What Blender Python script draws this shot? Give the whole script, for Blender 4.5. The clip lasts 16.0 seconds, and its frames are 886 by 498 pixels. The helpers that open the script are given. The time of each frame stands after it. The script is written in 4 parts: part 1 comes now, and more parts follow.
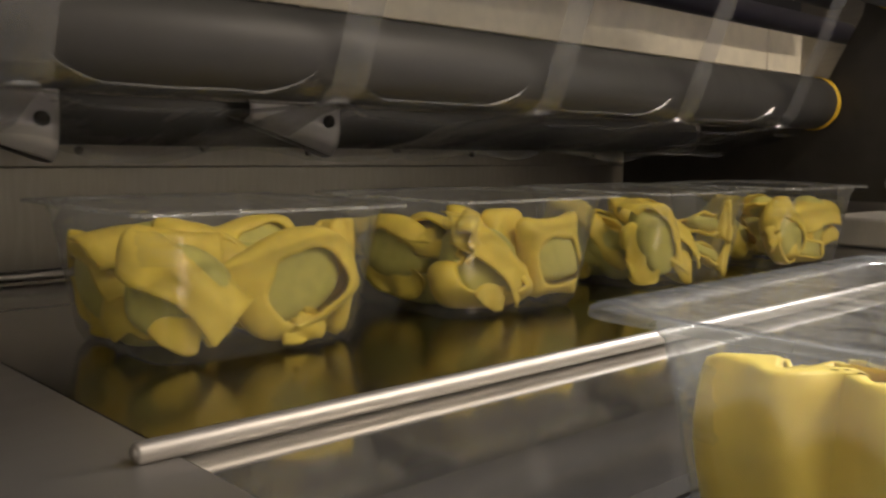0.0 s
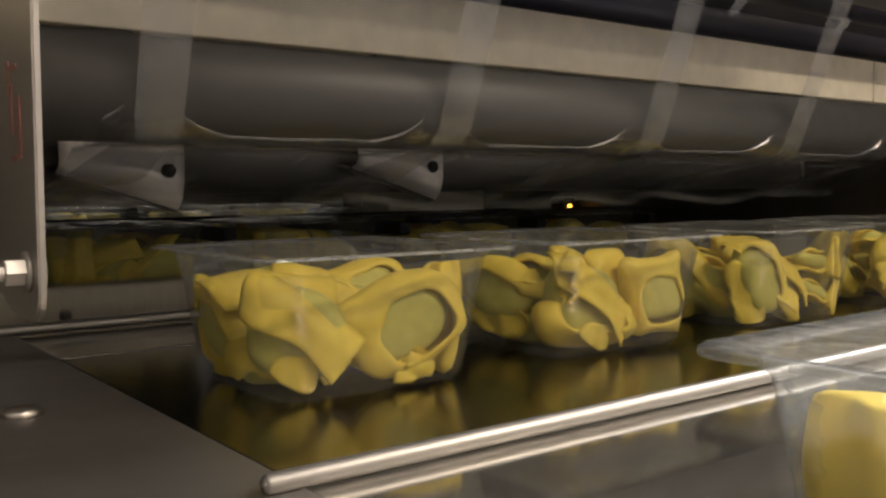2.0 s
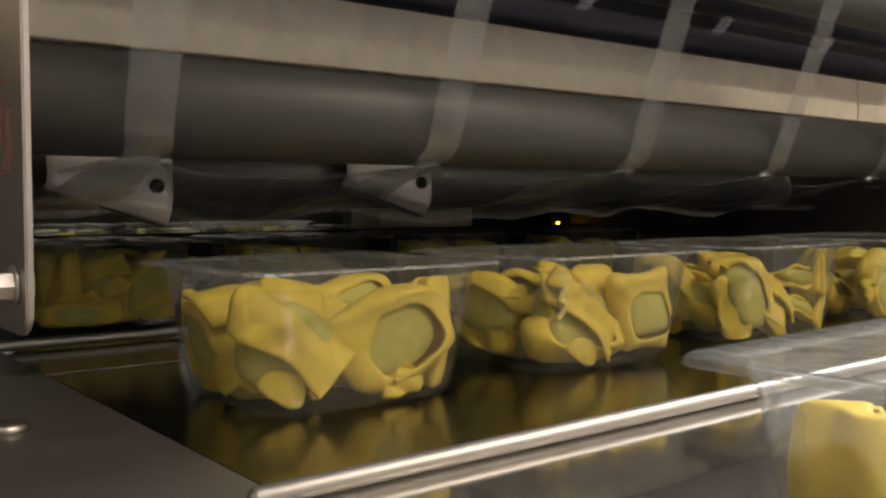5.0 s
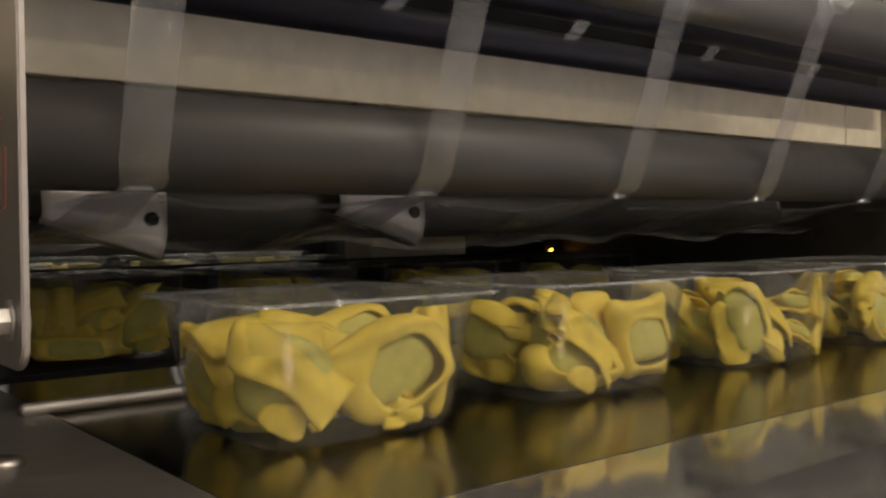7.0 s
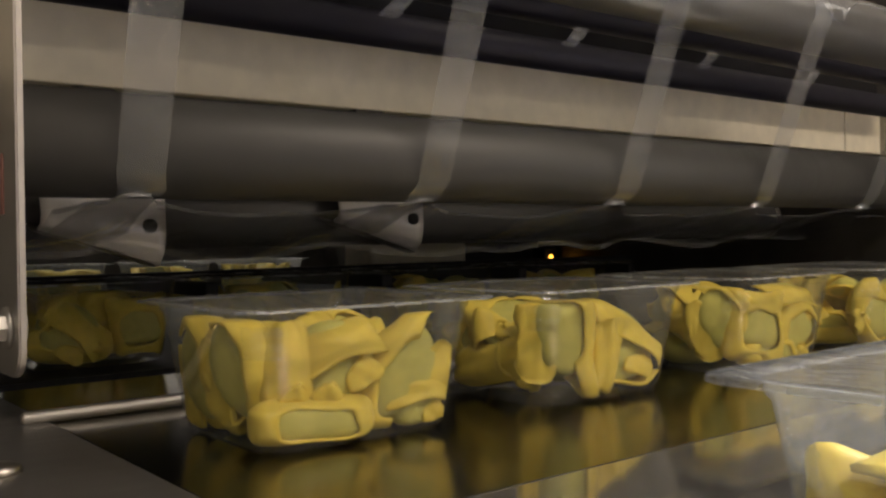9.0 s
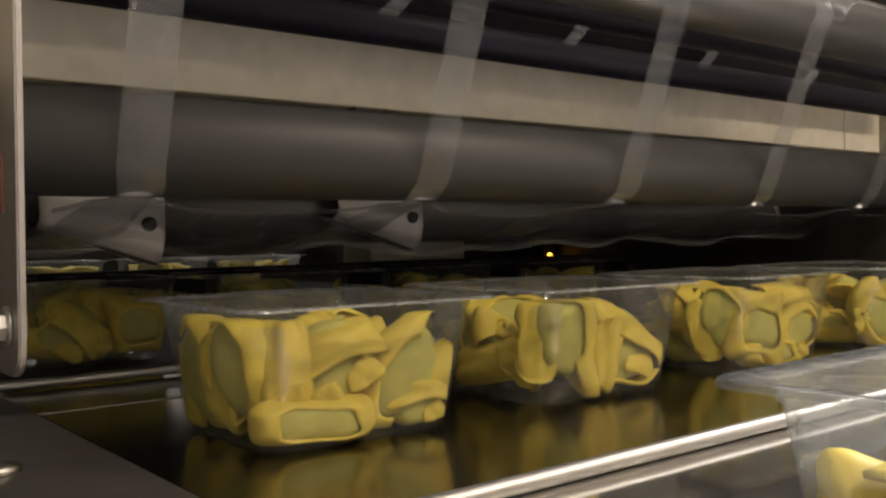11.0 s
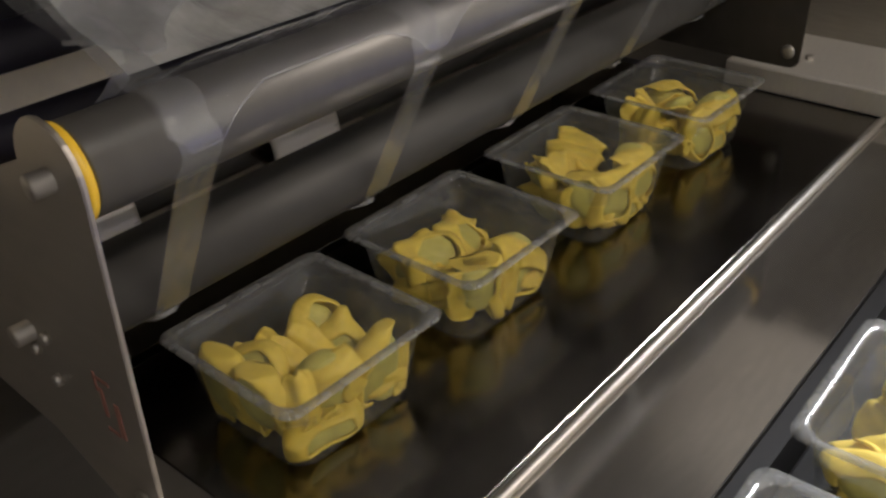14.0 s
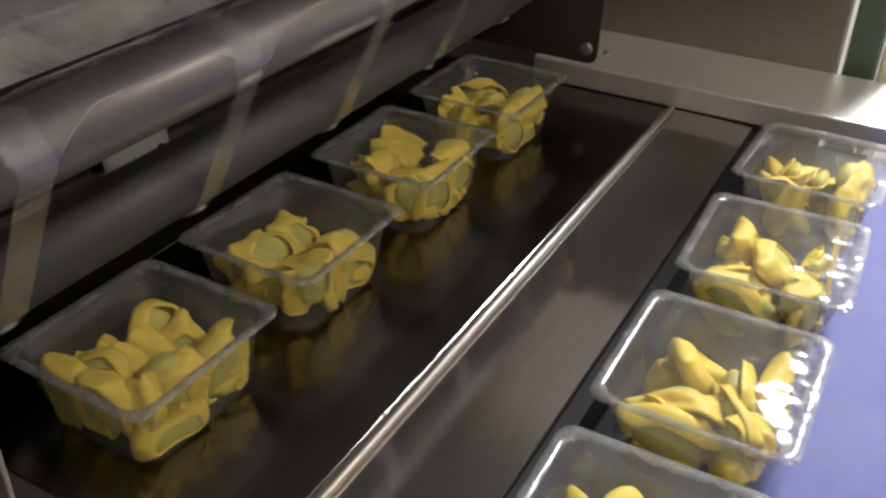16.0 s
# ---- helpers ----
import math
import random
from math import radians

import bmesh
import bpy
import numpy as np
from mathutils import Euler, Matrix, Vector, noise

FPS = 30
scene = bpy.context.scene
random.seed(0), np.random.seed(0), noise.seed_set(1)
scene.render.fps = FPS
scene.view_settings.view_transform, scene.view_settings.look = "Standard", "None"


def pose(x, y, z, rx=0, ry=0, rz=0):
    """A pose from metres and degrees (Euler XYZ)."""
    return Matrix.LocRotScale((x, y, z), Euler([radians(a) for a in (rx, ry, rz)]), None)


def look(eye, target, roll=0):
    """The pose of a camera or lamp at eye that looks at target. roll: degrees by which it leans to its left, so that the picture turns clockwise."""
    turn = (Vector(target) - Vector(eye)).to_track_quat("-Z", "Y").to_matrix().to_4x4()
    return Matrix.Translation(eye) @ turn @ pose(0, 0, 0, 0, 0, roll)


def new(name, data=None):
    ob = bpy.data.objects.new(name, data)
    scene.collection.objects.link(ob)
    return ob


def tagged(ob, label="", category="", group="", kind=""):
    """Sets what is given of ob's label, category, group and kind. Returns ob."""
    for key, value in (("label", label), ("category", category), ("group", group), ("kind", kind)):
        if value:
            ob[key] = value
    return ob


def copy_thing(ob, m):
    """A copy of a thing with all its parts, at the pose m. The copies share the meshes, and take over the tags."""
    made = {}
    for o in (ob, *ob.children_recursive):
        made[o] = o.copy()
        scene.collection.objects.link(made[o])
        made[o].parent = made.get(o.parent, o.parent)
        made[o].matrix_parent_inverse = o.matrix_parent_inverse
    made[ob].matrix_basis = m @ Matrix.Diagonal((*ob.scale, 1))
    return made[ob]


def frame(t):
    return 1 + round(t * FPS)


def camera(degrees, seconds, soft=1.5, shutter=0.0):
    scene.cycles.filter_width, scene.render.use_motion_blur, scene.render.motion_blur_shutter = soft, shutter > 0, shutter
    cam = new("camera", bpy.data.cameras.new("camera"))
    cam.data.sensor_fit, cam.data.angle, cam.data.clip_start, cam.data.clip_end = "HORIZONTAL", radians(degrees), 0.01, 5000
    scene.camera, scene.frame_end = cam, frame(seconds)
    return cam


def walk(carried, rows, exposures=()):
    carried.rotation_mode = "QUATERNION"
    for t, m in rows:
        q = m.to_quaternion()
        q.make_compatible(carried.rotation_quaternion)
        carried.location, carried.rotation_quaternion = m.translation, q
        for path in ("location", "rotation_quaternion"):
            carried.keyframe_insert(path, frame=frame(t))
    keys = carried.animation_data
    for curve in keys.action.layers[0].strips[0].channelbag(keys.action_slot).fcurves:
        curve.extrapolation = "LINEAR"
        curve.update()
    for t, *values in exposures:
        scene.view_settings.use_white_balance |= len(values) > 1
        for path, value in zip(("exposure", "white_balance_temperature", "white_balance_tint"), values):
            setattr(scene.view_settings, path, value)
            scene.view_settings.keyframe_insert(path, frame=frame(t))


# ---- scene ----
cam = camera(51.09, 16.0, soft=2.4, shutter=0.5)
PATH = [
    (0, (-0.1551, -0.3313, 0.0929), (0.5253, 0.3936, -0.0148), 0.83),
    (0.5, (-0.1609, -0.3349, 0.0944), (0.4836, 0.4236, -0.0030), 0.02),
    (1, (-0.1649, -0.3376, 0.0942), (0.4598, 0.4401, 0.0246), -0.40),
    (1.5, (-0.1682, -0.3400, 0.0938), (0.4352, 0.4549, 0.0303), -0.30),
    (2, (-0.1676, -0.3395, 0.0955), (0.4355, 0.4554, 0.0290), -0.35),
    (2.5, (-0.1681, -0.3387, 0.0956), (0.4401, 0.4525, 0.0311), -0.29),
    (3, (-0.1683, -0.3392, 0.0958), (0.4421, 0.4503, 0.0333), -0.20),
    (3.5, (-0.1684, -0.3398, 0.0948), (0.4429, 0.4494, 0.0365), -0.26),
    (4, (-0.1683, -0.3403, 0.0941), (0.4433, 0.4492, 0.0413), -0.34),
    (6.5, (-0.1694, -0.3414, 0.0944), (0.4478, 0.4449, 0.0651), -0.36),
    (7, (-0.1702, -0.3432, 0.0949), (0.4495, 0.4414, 0.0778), -0.98),
    (7.5, (-0.1700, -0.3331, 0.0930), (0.4572, 0.4456, 0.0829), -1.09),
    (8, (-0.1694, -0.3445, 0.0960), (0.4512, 0.4395, 0.0830), -0.88),
    (8.5, (-0.1692, -0.3478, 0.0962), (0.4493, 0.4378, 0.0813), -0.94),
    (9, (-0.1691, -0.3442, 0.0948), (0.4501, 0.4410, 0.0849), -1.04),
    (11.5, (-0.1696, -0.3430, 0.0964), (0.4517, 0.4404, 0.0786), -0.85),
    (12, (-0.1686, -0.3397, 0.1010), (0.4617, 0.4316, 0.0128), -0.69),
    (12.5, (-0.1844, -0.3238, 0.1614), (0.4575, 0.4056, -0.0752), -2.04),
    (13, (-0.2028, -0.3105, 0.2730), (0.4555, 0.3216, -0.1356), -3.31),
    (13.5, (-0.2331, -0.3104, 0.3847), (0.4206, 0.2525, -0.1212), -0.58),
    (14, (-0.2439, -0.3279, 0.4224), (0.4040, 0.2286, -0.0976), -1.96),
    (14.5, (-0.2396, -0.3223, 0.4244), (0.4256, 0.1790, -0.1289), -1.53),
    (15, (-0.2457, -0.3340, 0.4381), (0.4429, 0.1175, -0.1293), -0.48),
    (15.5, (-0.2604, -0.3397, 0.4528), (0.4619, 0.0940, -0.0860), 0.52),
    (16, (-0.2729, -0.3580, 0.4554), (0.4670, 0.0519, -0.0780), 1.03),
]
walk(cam, [(t, look(eye, target, roll)) for t, eye, target, roll in PATH],
     [(0, -0.95, 6500, 10), (2, -0.82, 6500, 10), (11.5, -0.86, 6500, 10), (12.5, -0.82, 6450, 10), (13.5, -1.05, 6150, 10), (14.5, -1.36, 6050, 10), (15, -1.5, 6050, 10), (15.5, -1.66, 6050, 10), (16, -1.4, 6150, 10)])

# ---- light ----
world = bpy.data.worlds.new("room_air")
scene.world = world
world.use_nodes = True
world.node_tree.nodes["Background"].inputs[0].default_value = (0.9, 0.95, 1.0, 1)
world.node_tree.nodes["Background"].inputs[1].default_value = 0.02

# ---- materials ----


def material(name, colour, rough=0.5, metal=0.0, vary=0.15, scale=30.0, stretch=(1, 1, 1), bump=0.0, spec=0.5, rvary=0.1, second=6.0, glow=0.0, sss=0.0):
    """A node material with colour and gloss that vary at two scales, and fine relief."""
    m = bpy.data.materials.new(name)
    m.use_nodes = True
    nt = m.node_tree
    b = nt.nodes["Principled BSDF"]
    N, K = nt.nodes.new, nt.links.new
    tc = N("ShaderNodeTexCoord")
    mp = N("ShaderNodeMapping")
    mp.inputs["Scale"].default_value = stretch
    K(tc.outputs["Object"], mp.inputs["Vector"])
    fine = N("ShaderNodeTexNoise")
    fine.inputs["Scale"].default_value, fine.inputs["Detail"].default_value = scale, 6
    K(mp.outputs["Vector"], fine.inputs["Vector"])
    wide = N("ShaderNodeTexNoise")
    wide.inputs["Scale"].default_value, wide.inputs["Detail"].default_value = second, 3
    K(tc.outputs["Object"], wide.inputs["Vector"])
    mix = N("ShaderNodeMath")
    mix.operation = "MULTIPLY_ADD"
    mix.inputs[1].default_value = 0.5
    K(fine.outputs["Fac"], mix.inputs[0])
    half = N("ShaderNodeMath")
    half.operation = "MULTIPLY"
    half.inputs[1].default_value = 0.5
    K(wide.outputs["Fac"], half.inputs[0])
    K(half.outputs[0], mix.inputs[2])
    ramp = N("ShaderNodeValToRGB")
    lo = [max(0, c * (1 - vary)) for c in colour]
    hi = [min(1, c * (1 + vary)) for c in colour]
    ramp.color_ramp.elements[0].position, ramp.color_ramp.elements[0].color = 0.3, (*lo, 1)
    ramp.color_ramp.elements[1].position, ramp.color_ramp.elements[1].color = 0.7, (*hi, 1)
    K(mix.outputs[0], ramp.inputs["Fac"])
    K(ramp.outputs["Color"], b.inputs["Base Color"])
    rr = N("ShaderNodeMapRange")
    rr.inputs["From Min"].default_value, rr.inputs["From Max"].default_value = 0.3, 0.7
    rr.inputs["To Min"].default_value, rr.inputs["To Max"].default_value = max(0.02, rough * (1 - rvary)), min(1, rough * (1 + rvary))
    K(mix.outputs[0], rr.inputs["Value"])
    K(rr.outputs["Result"], b.inputs["Roughness"])
    b.inputs["Metallic"].default_value = metal
    b.inputs["Specular IOR Level"].default_value = spec
    if sss:
        b.inputs["Subsurface Weight"].default_value = sss
        b.inputs["Subsurface Radius"].default_value = (0.006, 0.004, 0.0015)
        b.inputs["Subsurface Scale"].default_value = 1.0
    if bump:
        bp = N("ShaderNodeBump")
        bp.inputs["Strength"].default_value, bp.inputs["Distance"].default_value = bump, 0.001
        K(fine.outputs["Fac"], bp.inputs["Height"])
        K(bp.outputs["Normal"], b.inputs["Normal"])
    if glow:
        b.inputs["Emission Color"].default_value = (*colour, 1)
        b.inputs["Emission Strength"].default_value = glow
    return m


def clear_plastic(name, tint, haze, gloss, rough, wave=0.0):
    """Thin clear plastic: most light goes straight on, a little is scattered, the rest mirrored."""
    m = bpy.data.materials.new(name)
    m.use_nodes = True
    nt = m.node_tree
    N, K = nt.nodes.new, nt.links.new
    nt.nodes.remove(nt.nodes["Principled BSDF"])
    out = nt.nodes["Material Output"]
    tr, df, tl, gl = N("ShaderNodeBsdfTransparent"), N("ShaderNodeBsdfDiffuse"), N("ShaderNodeBsdfTranslucent"), N("ShaderNodeBsdfGlossy")
    tr.inputs["Color"].default_value = (*tint, 1)
    df.inputs["Color"].default_value = tl.inputs["Color"].default_value = (0.82, 0.85, 0.86, 1)
    gl.inputs["Roughness"].default_value = rough
    tc, nz = N("ShaderNodeTexCoord"), N("ShaderNodeTexNoise")
    nz.inputs["Scale"].default_value, nz.inputs["Detail"].default_value = 45, 4
    K(tc.outputs["Object"], nz.inputs["Vector"])
    mr = N("ShaderNodeMapRange")
    mr.inputs["From Min"].default_value, mr.inputs["From Max"].default_value = 0.3, 0.7
    mr.inputs["To Min"].default_value, mr.inputs["To Max"].default_value = haze * 0.75, haze * 1.25
    K(nz.outputs["Fac"], mr.inputs["Value"])
    both, a, c = N("ShaderNodeMixShader"), N("ShaderNodeMixShader"), N("ShaderNodeMixShader")
    K(df.outputs[0], both.inputs[1])
    K(tl.outputs[0], both.inputs[2])
    K(mr.outputs[0], a.inputs[0])
    K(tr.outputs[0], a.inputs[1])
    K(both.outputs[0], a.inputs[2])
    fr = N("ShaderNodeLayerWeight")
    fr.inputs["Blend"].default_value = 0.5
    pw, ma = N("ShaderNodeMath"), N("ShaderNodeMath")
    pw.operation, ma.operation = "POWER", "MULTIPLY_ADD"
    pw.inputs[1].default_value = 3.2
    ma.inputs[1].default_value, ma.inputs[2].default_value = 0.5, gloss
    K(fr.outputs["Facing"], pw.inputs[0])
    K(pw.outputs[0], ma.inputs[0])
    if wave:
        bp, n2 = N("ShaderNodeBump"), N("ShaderNodeTexNoise")
        n2.inputs["Scale"].default_value = 28
        pull = N("ShaderNodeMapping")
        pull.inputs["Scale"].default_value = (2.6, 0.6, 1.0)
        pull.inputs["Rotation"].default_value = (0, 0, 0.5)
        K(tc.outputs["Object"], pull.inputs["Vector"])
        K(pull.outputs["Vector"], n2.inputs["Vector"])
        bp.inputs["Strength"].default_value, bp.inputs["Distance"].default_value = wave, 0.004
        K(n2.outputs["Fac"], bp.inputs["Height"])
        K(bp.outputs["Normal"], gl.inputs["Normal"])
        K(bp.outputs["Normal"], fr.inputs["Normal"])
    K(ma.outputs[0], c.inputs[0])
    K(a.outputs[0], c.inputs[1])
    K(gl.outputs[0], c.inputs[2])
    K(c.outputs[0], out.inputs["Surface"])
    return m


STEEL = material("brushed_stainless_steel", (0.50, 0.47, 0.43), 0.33, 1.0, 0.12, 60, (1, 12, 1), 0.06)
# ledge copy of the steel, the lamp's reflection put into a lighter colour
LEDGE = material("lamp_lit_ledge_steel", (0.78, 0.76, 0.72), 0.42, 0.65, 0.10, 60, (1, 12, 1), 0.06)
STEEL_FRONT = material("worn_stainless_plate", (0.50, 0.48, 0.45), 0.085, 0.92, 0.08, 30, (1, 3, 1), 0.0, rvary=0.08, second=7)
STEEL_LIP = material("satin_lip_steel", (0.50, 0.48, 0.45), 0.10, 0.92, 0.1, 40, (1, 5, 1), 0.02)
BED = material("polished_dark_steel_bed", (0.195, 0.18, 0.16), 0.16, 1.0, 0.18, 90, (10, 1, 1), 0.03, rvary=0.3, second=8)
ROD = material("bright_steel_rod", (0.54, 0.52, 0.49), 0.48, 1.0, 0.08, 80, (1, 8, 8), 0.03)
COVER = material("scratched_steel_cover", (0.26, 0.245, 0.23), 0.40, 0.85, 0.1, 25, (1, 4, 1), 0.02, rvary=0.25)
BRACKET = material("satin_bracket_steel", (0.42, 0.39, 0.35), 0.45, 0.8, 0.1, 25, (1, 1, 4), 0.02)
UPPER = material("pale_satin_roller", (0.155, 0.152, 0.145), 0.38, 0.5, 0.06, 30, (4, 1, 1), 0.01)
# same kind of drum as the upper one, its shade put into a darker colour
ROLLER = material("shaded_grey_satin_roller", (0.054, 0.053, 0.050), 0.5, 0.15, 0.06, 30, (4, 1, 1), 0.01)
PANEL = material("brushed_end_panel", (0.34, 0.32, 0.285), 0.38, 0.85, 0.12, 30, (1, 1, 7), 0.02)
BLADE = material("bright_finger_steel", (0.74, 0.72, 0.69), 0.28, 0.35, 0.08, 40, (1, 1, 6), 0.02)
YELLOW = material("yellow_plastic_ring", (0.80, 0.52, 0.03), 0.4, 0, 0.1)
CREAM = material("stained_cream_paint", (0.80, 0.735, 0.57), 0.5, 0, 0.13, 55, (1, 1, 1), 0.05, second=18)
# black plastic parts, and the shade put on the tool's inside and housing
BLACK = material("black_plastic_and_shade", (0.016, 0.016, 0.018), 0.6, 0, 0.2, spec=0.2)
# darkened copy of the finger steel: the shade under its curl
LIP = material("shaded_finger_steel", (0.20, 0.185, 0.18), 0.28, 1.0, 0.2, 40, (1, 6, 1), 0.02)
TUBE = material("dark_blue_grey_tube", (0.020, 0.019, 0.030), 0.5, 0.2, 0.2)
# dark brown steel; on the tool's inner parts it also holds the shade
DARK = material("dark_brown_shade_steel", (0.075, 0.069, 0.061), 0.5, 0.6, 0.3)
DOOR = material("dull_tool_steel", (0.30, 0.275, 0.23), 0.42, 0.8, 0.15, 30, (8, 1, 1), 0.04)
BELT = material("blue_belt_rubber", (0.045, 0.062, 0.27), 0.6, 0, 0.1, 120, (1, 1, 1), 0.1)
DOUGH = material("egg_pasta_dough", (0.79, 0.60, 0.085), 0.50, 0, 0.14, 160, (1, 1, 1), 0.16, 0.28, second=40, sss=0.12)
FILLED = material("dough_over_green_filling", (0.57, 0.52, 0.12), 0.50, 0, 0.18, 170, (1, 1, 1), 0.18, 0.28, second=55, sss=0.1)
WEB = clear_plastic("hanging_film", (0.93, 0.93, 0.95), 0.055, 0.09, 0.14, 0.6)
RIDGE = clear_plastic("moulded_ridge", (0.96, 0.97, 0.97), 0.03, 0.10, 0.06)
SLACK = clear_plastic("crumpled_film", (0.9, 0.9, 0.91), 0.7, 0.22, 0.12, 1.0)
TRAY = clear_plastic("clear_tray_plastic", (0.90, 0.91, 0.91), 0.08, 0.06, 0.06)
EDGE = clear_plastic("curled_film_edge", (0.9, 0.91, 0.93), 0.18, 0.10, 0.2)
RIM = clear_plastic("frosted_tray_rim", (0.88, 0.90, 0.91), 0.30, 0.14, 0.10)
LID = clear_plastic("sealed_lid_film", (0.96, 0.96, 0.97), 0.08, 0.02, 0.10, 0.7)
FILM = clear_plastic("waste_film", (0.93, 0.93, 0.94), 0.19, 0.06, 0.14, 0.3)
PAINT = material("room_paint", (0.55, 0.53, 0.49), 0.7, 0, 0.08, 4)
FLOOR = material("grey_floor_resin", (0.22, 0.21, 0.20), 0.5, 0, 0.15, 20)
RED = material("red_marker", (0.33, 0.15, 0.12), 0.5, 0, 0.2)
GREEN = material("green_frame_paint", (0.08, 0.12, 0.09), 0.5, 0, 0.1)
GLOW = material("lamp_diffuser", (1.0, 0.96, 0.88), 0.5, 0, 0.02, glow=6.0)
AMBER = material("amber_indicator", (1.0, 0.42, 0.04), 0.4, 0, 0.02, glow=14.0)

# ---- mesh helpers ----


def mesh_of(name, bm, mats, smooth=True):
    me = bpy.data.meshes.new(name)
    bm.normal_update()
    bm.to_mesh(me)
    bm.free()
    for m in mats if isinstance(mats, (list, tuple)) else [mats]:
        me.materials.append(m)
    for p in me.polygons:
        p.use_smooth = smooth
    return me


def part(name, bm, mats, parent=None, label="", smooth=False):
    ob = new(name, mesh_of(name, bm, mats, smooth))
    if parent:
        ob.parent = parent
    return tagged(ob, label)


def box(x0, y0, z0, x1, y1, z1, bevel=0.0, bm=None):
    own = bm is None
    bm = bmesh.new() if own else bm
    r = bmesh.ops.create_cube(bm, size=1)
    for v in r["verts"]:
        v.co = Vector(((x0 + x1) / 2 + v.co.x * (x1 - x0), (y0 + y1) / 2 + v.co.y * (y1 - y0), (z0 + z1) / 2 + v.co.z * (z1 - z0)))
    if bevel:
        es = list({e for v in r["verts"] for e in v.link_edges})
        bmesh.ops.bevel(bm, geom=es, offset=bevel, segments=2, affect="EDGES", profile=0.5)
    return bm


def lathe(profile, axis="x", seg=40, bm=None, at=(0, 0, 0)):
    """Turns (position along the axis, radius) pairs into a closed solid of revolution."""
    bm = bmesh.new() if bm is None else bm
    rings = []
    for s, r in profile:
        ring = []
        for k in range(seg):
            a = 2 * math.pi * k / seg
            c, d = r * math.cos(a), r * math.sin(a)
            p = {"x": (s, c, d), "y": (d, s, c), "z": (c, d, s)}[axis]
            ring.append(bm.verts.new(Vector(p) + Vector(at)))
        rings.append(ring)
    for a, b in zip(rings, rings[1:]):
        for k in range(seg):
            bm.faces.new((a[k], a[(k + 1) % seg], b[(k + 1) % seg], b[k]))
    bm.faces.new(rings[0][::-1])
    bm.faces.new(rings[-1])
    bmesh.ops.recalc_face_normals(bm, faces=bm.faces)
    return bm


def plate_outline(points, thick, axis_x, bevel=0.0):
    """A plate in the yz plane from its outline, with thickness along x."""
    bm = bmesh.new()
    a = [bm.verts.new((axis_x, y, z)) for y, z in points]
    b = [bm.verts.new((axis_x + thick, y, z)) for y, z in points]
    n = len(points)
    bm.faces.new(a)
    bm.faces.new(b[::-1])
    for i in range(n):
        bm.faces.new((a[i], b[i], b[(i + 1) % n], a[(i + 1) % n]))
    bmesh.ops.recalc_face_normals(bm, faces=bm.faces)
    if bevel:
        es = [e for e in bm.edges if abs(e.verts[0].co.x - e.verts[1].co.x) < 1e-6]
        bmesh.ops.bevel(bm, geom=es, offset=bevel, segments=2, affect="EDGES")
    return bm


def sheet(bm, f, nu, nv, thick, mat=0, closed=False):
    """A sheet of dough with real thickness over f(u, v), both from -1 to 1."""
    e = 1e-3
    tops, unders = [], []
    for i in range(nu if closed else nu + 1):
        u = 2 * i / nu - 1
        top, under = [], []
        for j in range(nv + 1):
            v = 2 * j / nv - 1
            p = f(u, v)
            n = (f(u + e, v) - f(u - e, v)).cross(f(u, v + e) - f(u, v - e))
            n = n.normalized() if n.length > 1e-12 else Vector((0, 0, 1))
            w = thick * (0.35 if abs(v) > 0.99 or (not closed and abs(u) > 0.99) else 0.5)
            top.append(bm.verts.new(p + n * w))
            under.append(bm.verts.new(p - n * w))
        tops.append(top)
        unders.append(under)
    m = len(tops)
    for i in range(m if closed else m - 1):
        k = (i + 1) % m
        for j in range(nv):
            bm.faces.new((tops[i][j], tops[k][j], tops[k][j + 1], tops[i][j + 1])).material_index = mat
            bm.faces.new((unders[i][j], unders[i][j + 1], unders[k][j + 1], unders[k][j])).material_index = mat
        bm.faces.new((tops[i][0], unders[i][0], unders[k][0], tops[k][0])).material_index = mat
        bm.faces.new((tops[i][nv], tops[k][nv], unders[k][nv], unders[i][nv])).material_index = mat
    if not closed:
        for i in (0, m - 1):
            for j in range(nv):
                bm.faces.new((tops[i][j], tops[i][j + 1], unders[i][j + 1], unders[i][j])).material_index = mat


def empty(name, label, category, group="", kind=""):
    return tagged(new(name), label, category, group, kind)


# ---- setting ----
ROOM = (-2.6, -2.4, -0.95, 3.4, 3.0, 1.95)


def build_room():
    x0, y0, z0, x1, y1, z1 = ROOM
    t = 0.12
    for name, b, m in (("floor", (x0 - t, y0 - t, z0 - t, x1 + t, y1 + t, z0), FLOOR), ("ceiling", (x0 - t, y0 - t, z1, x1 + t, y1 + t, z1 + t), PAINT),
                       ("wall_west", (x0 - t, y0, z0, x0, y1, z1), PAINT), ("wall_east", (x1, y0, z0, x1 + t, y1, z1), PAINT),
                       ("wall_south", (x0 - t, y0 - t, z0, x1 + t, y0, z1), PAINT), ("wall_north", (x0 - t, y1, z0, x1 + t, y1 + t, z1), PAINT)):
        tagged(part(name, box(*b), m), "plain painted factory room surface", name.split("_")[0], "", "structure")


# assumed fixtures, none in view; the last is added to brighten the infeed
LAMPS = ((0.35, -1.75, 1.86, 78.0, (1.0, 0.84, 0.68)), (2.25, -0.55, 1.86, 390.0, (1.0, 0.95, 0.90)), (-1.6, -1.0, 1.86, 6.0, (1.0, 0.92, 0.8)), (0.4, 2.3, 1.86, 20.0, (1.0, 0.95, 0.85)))


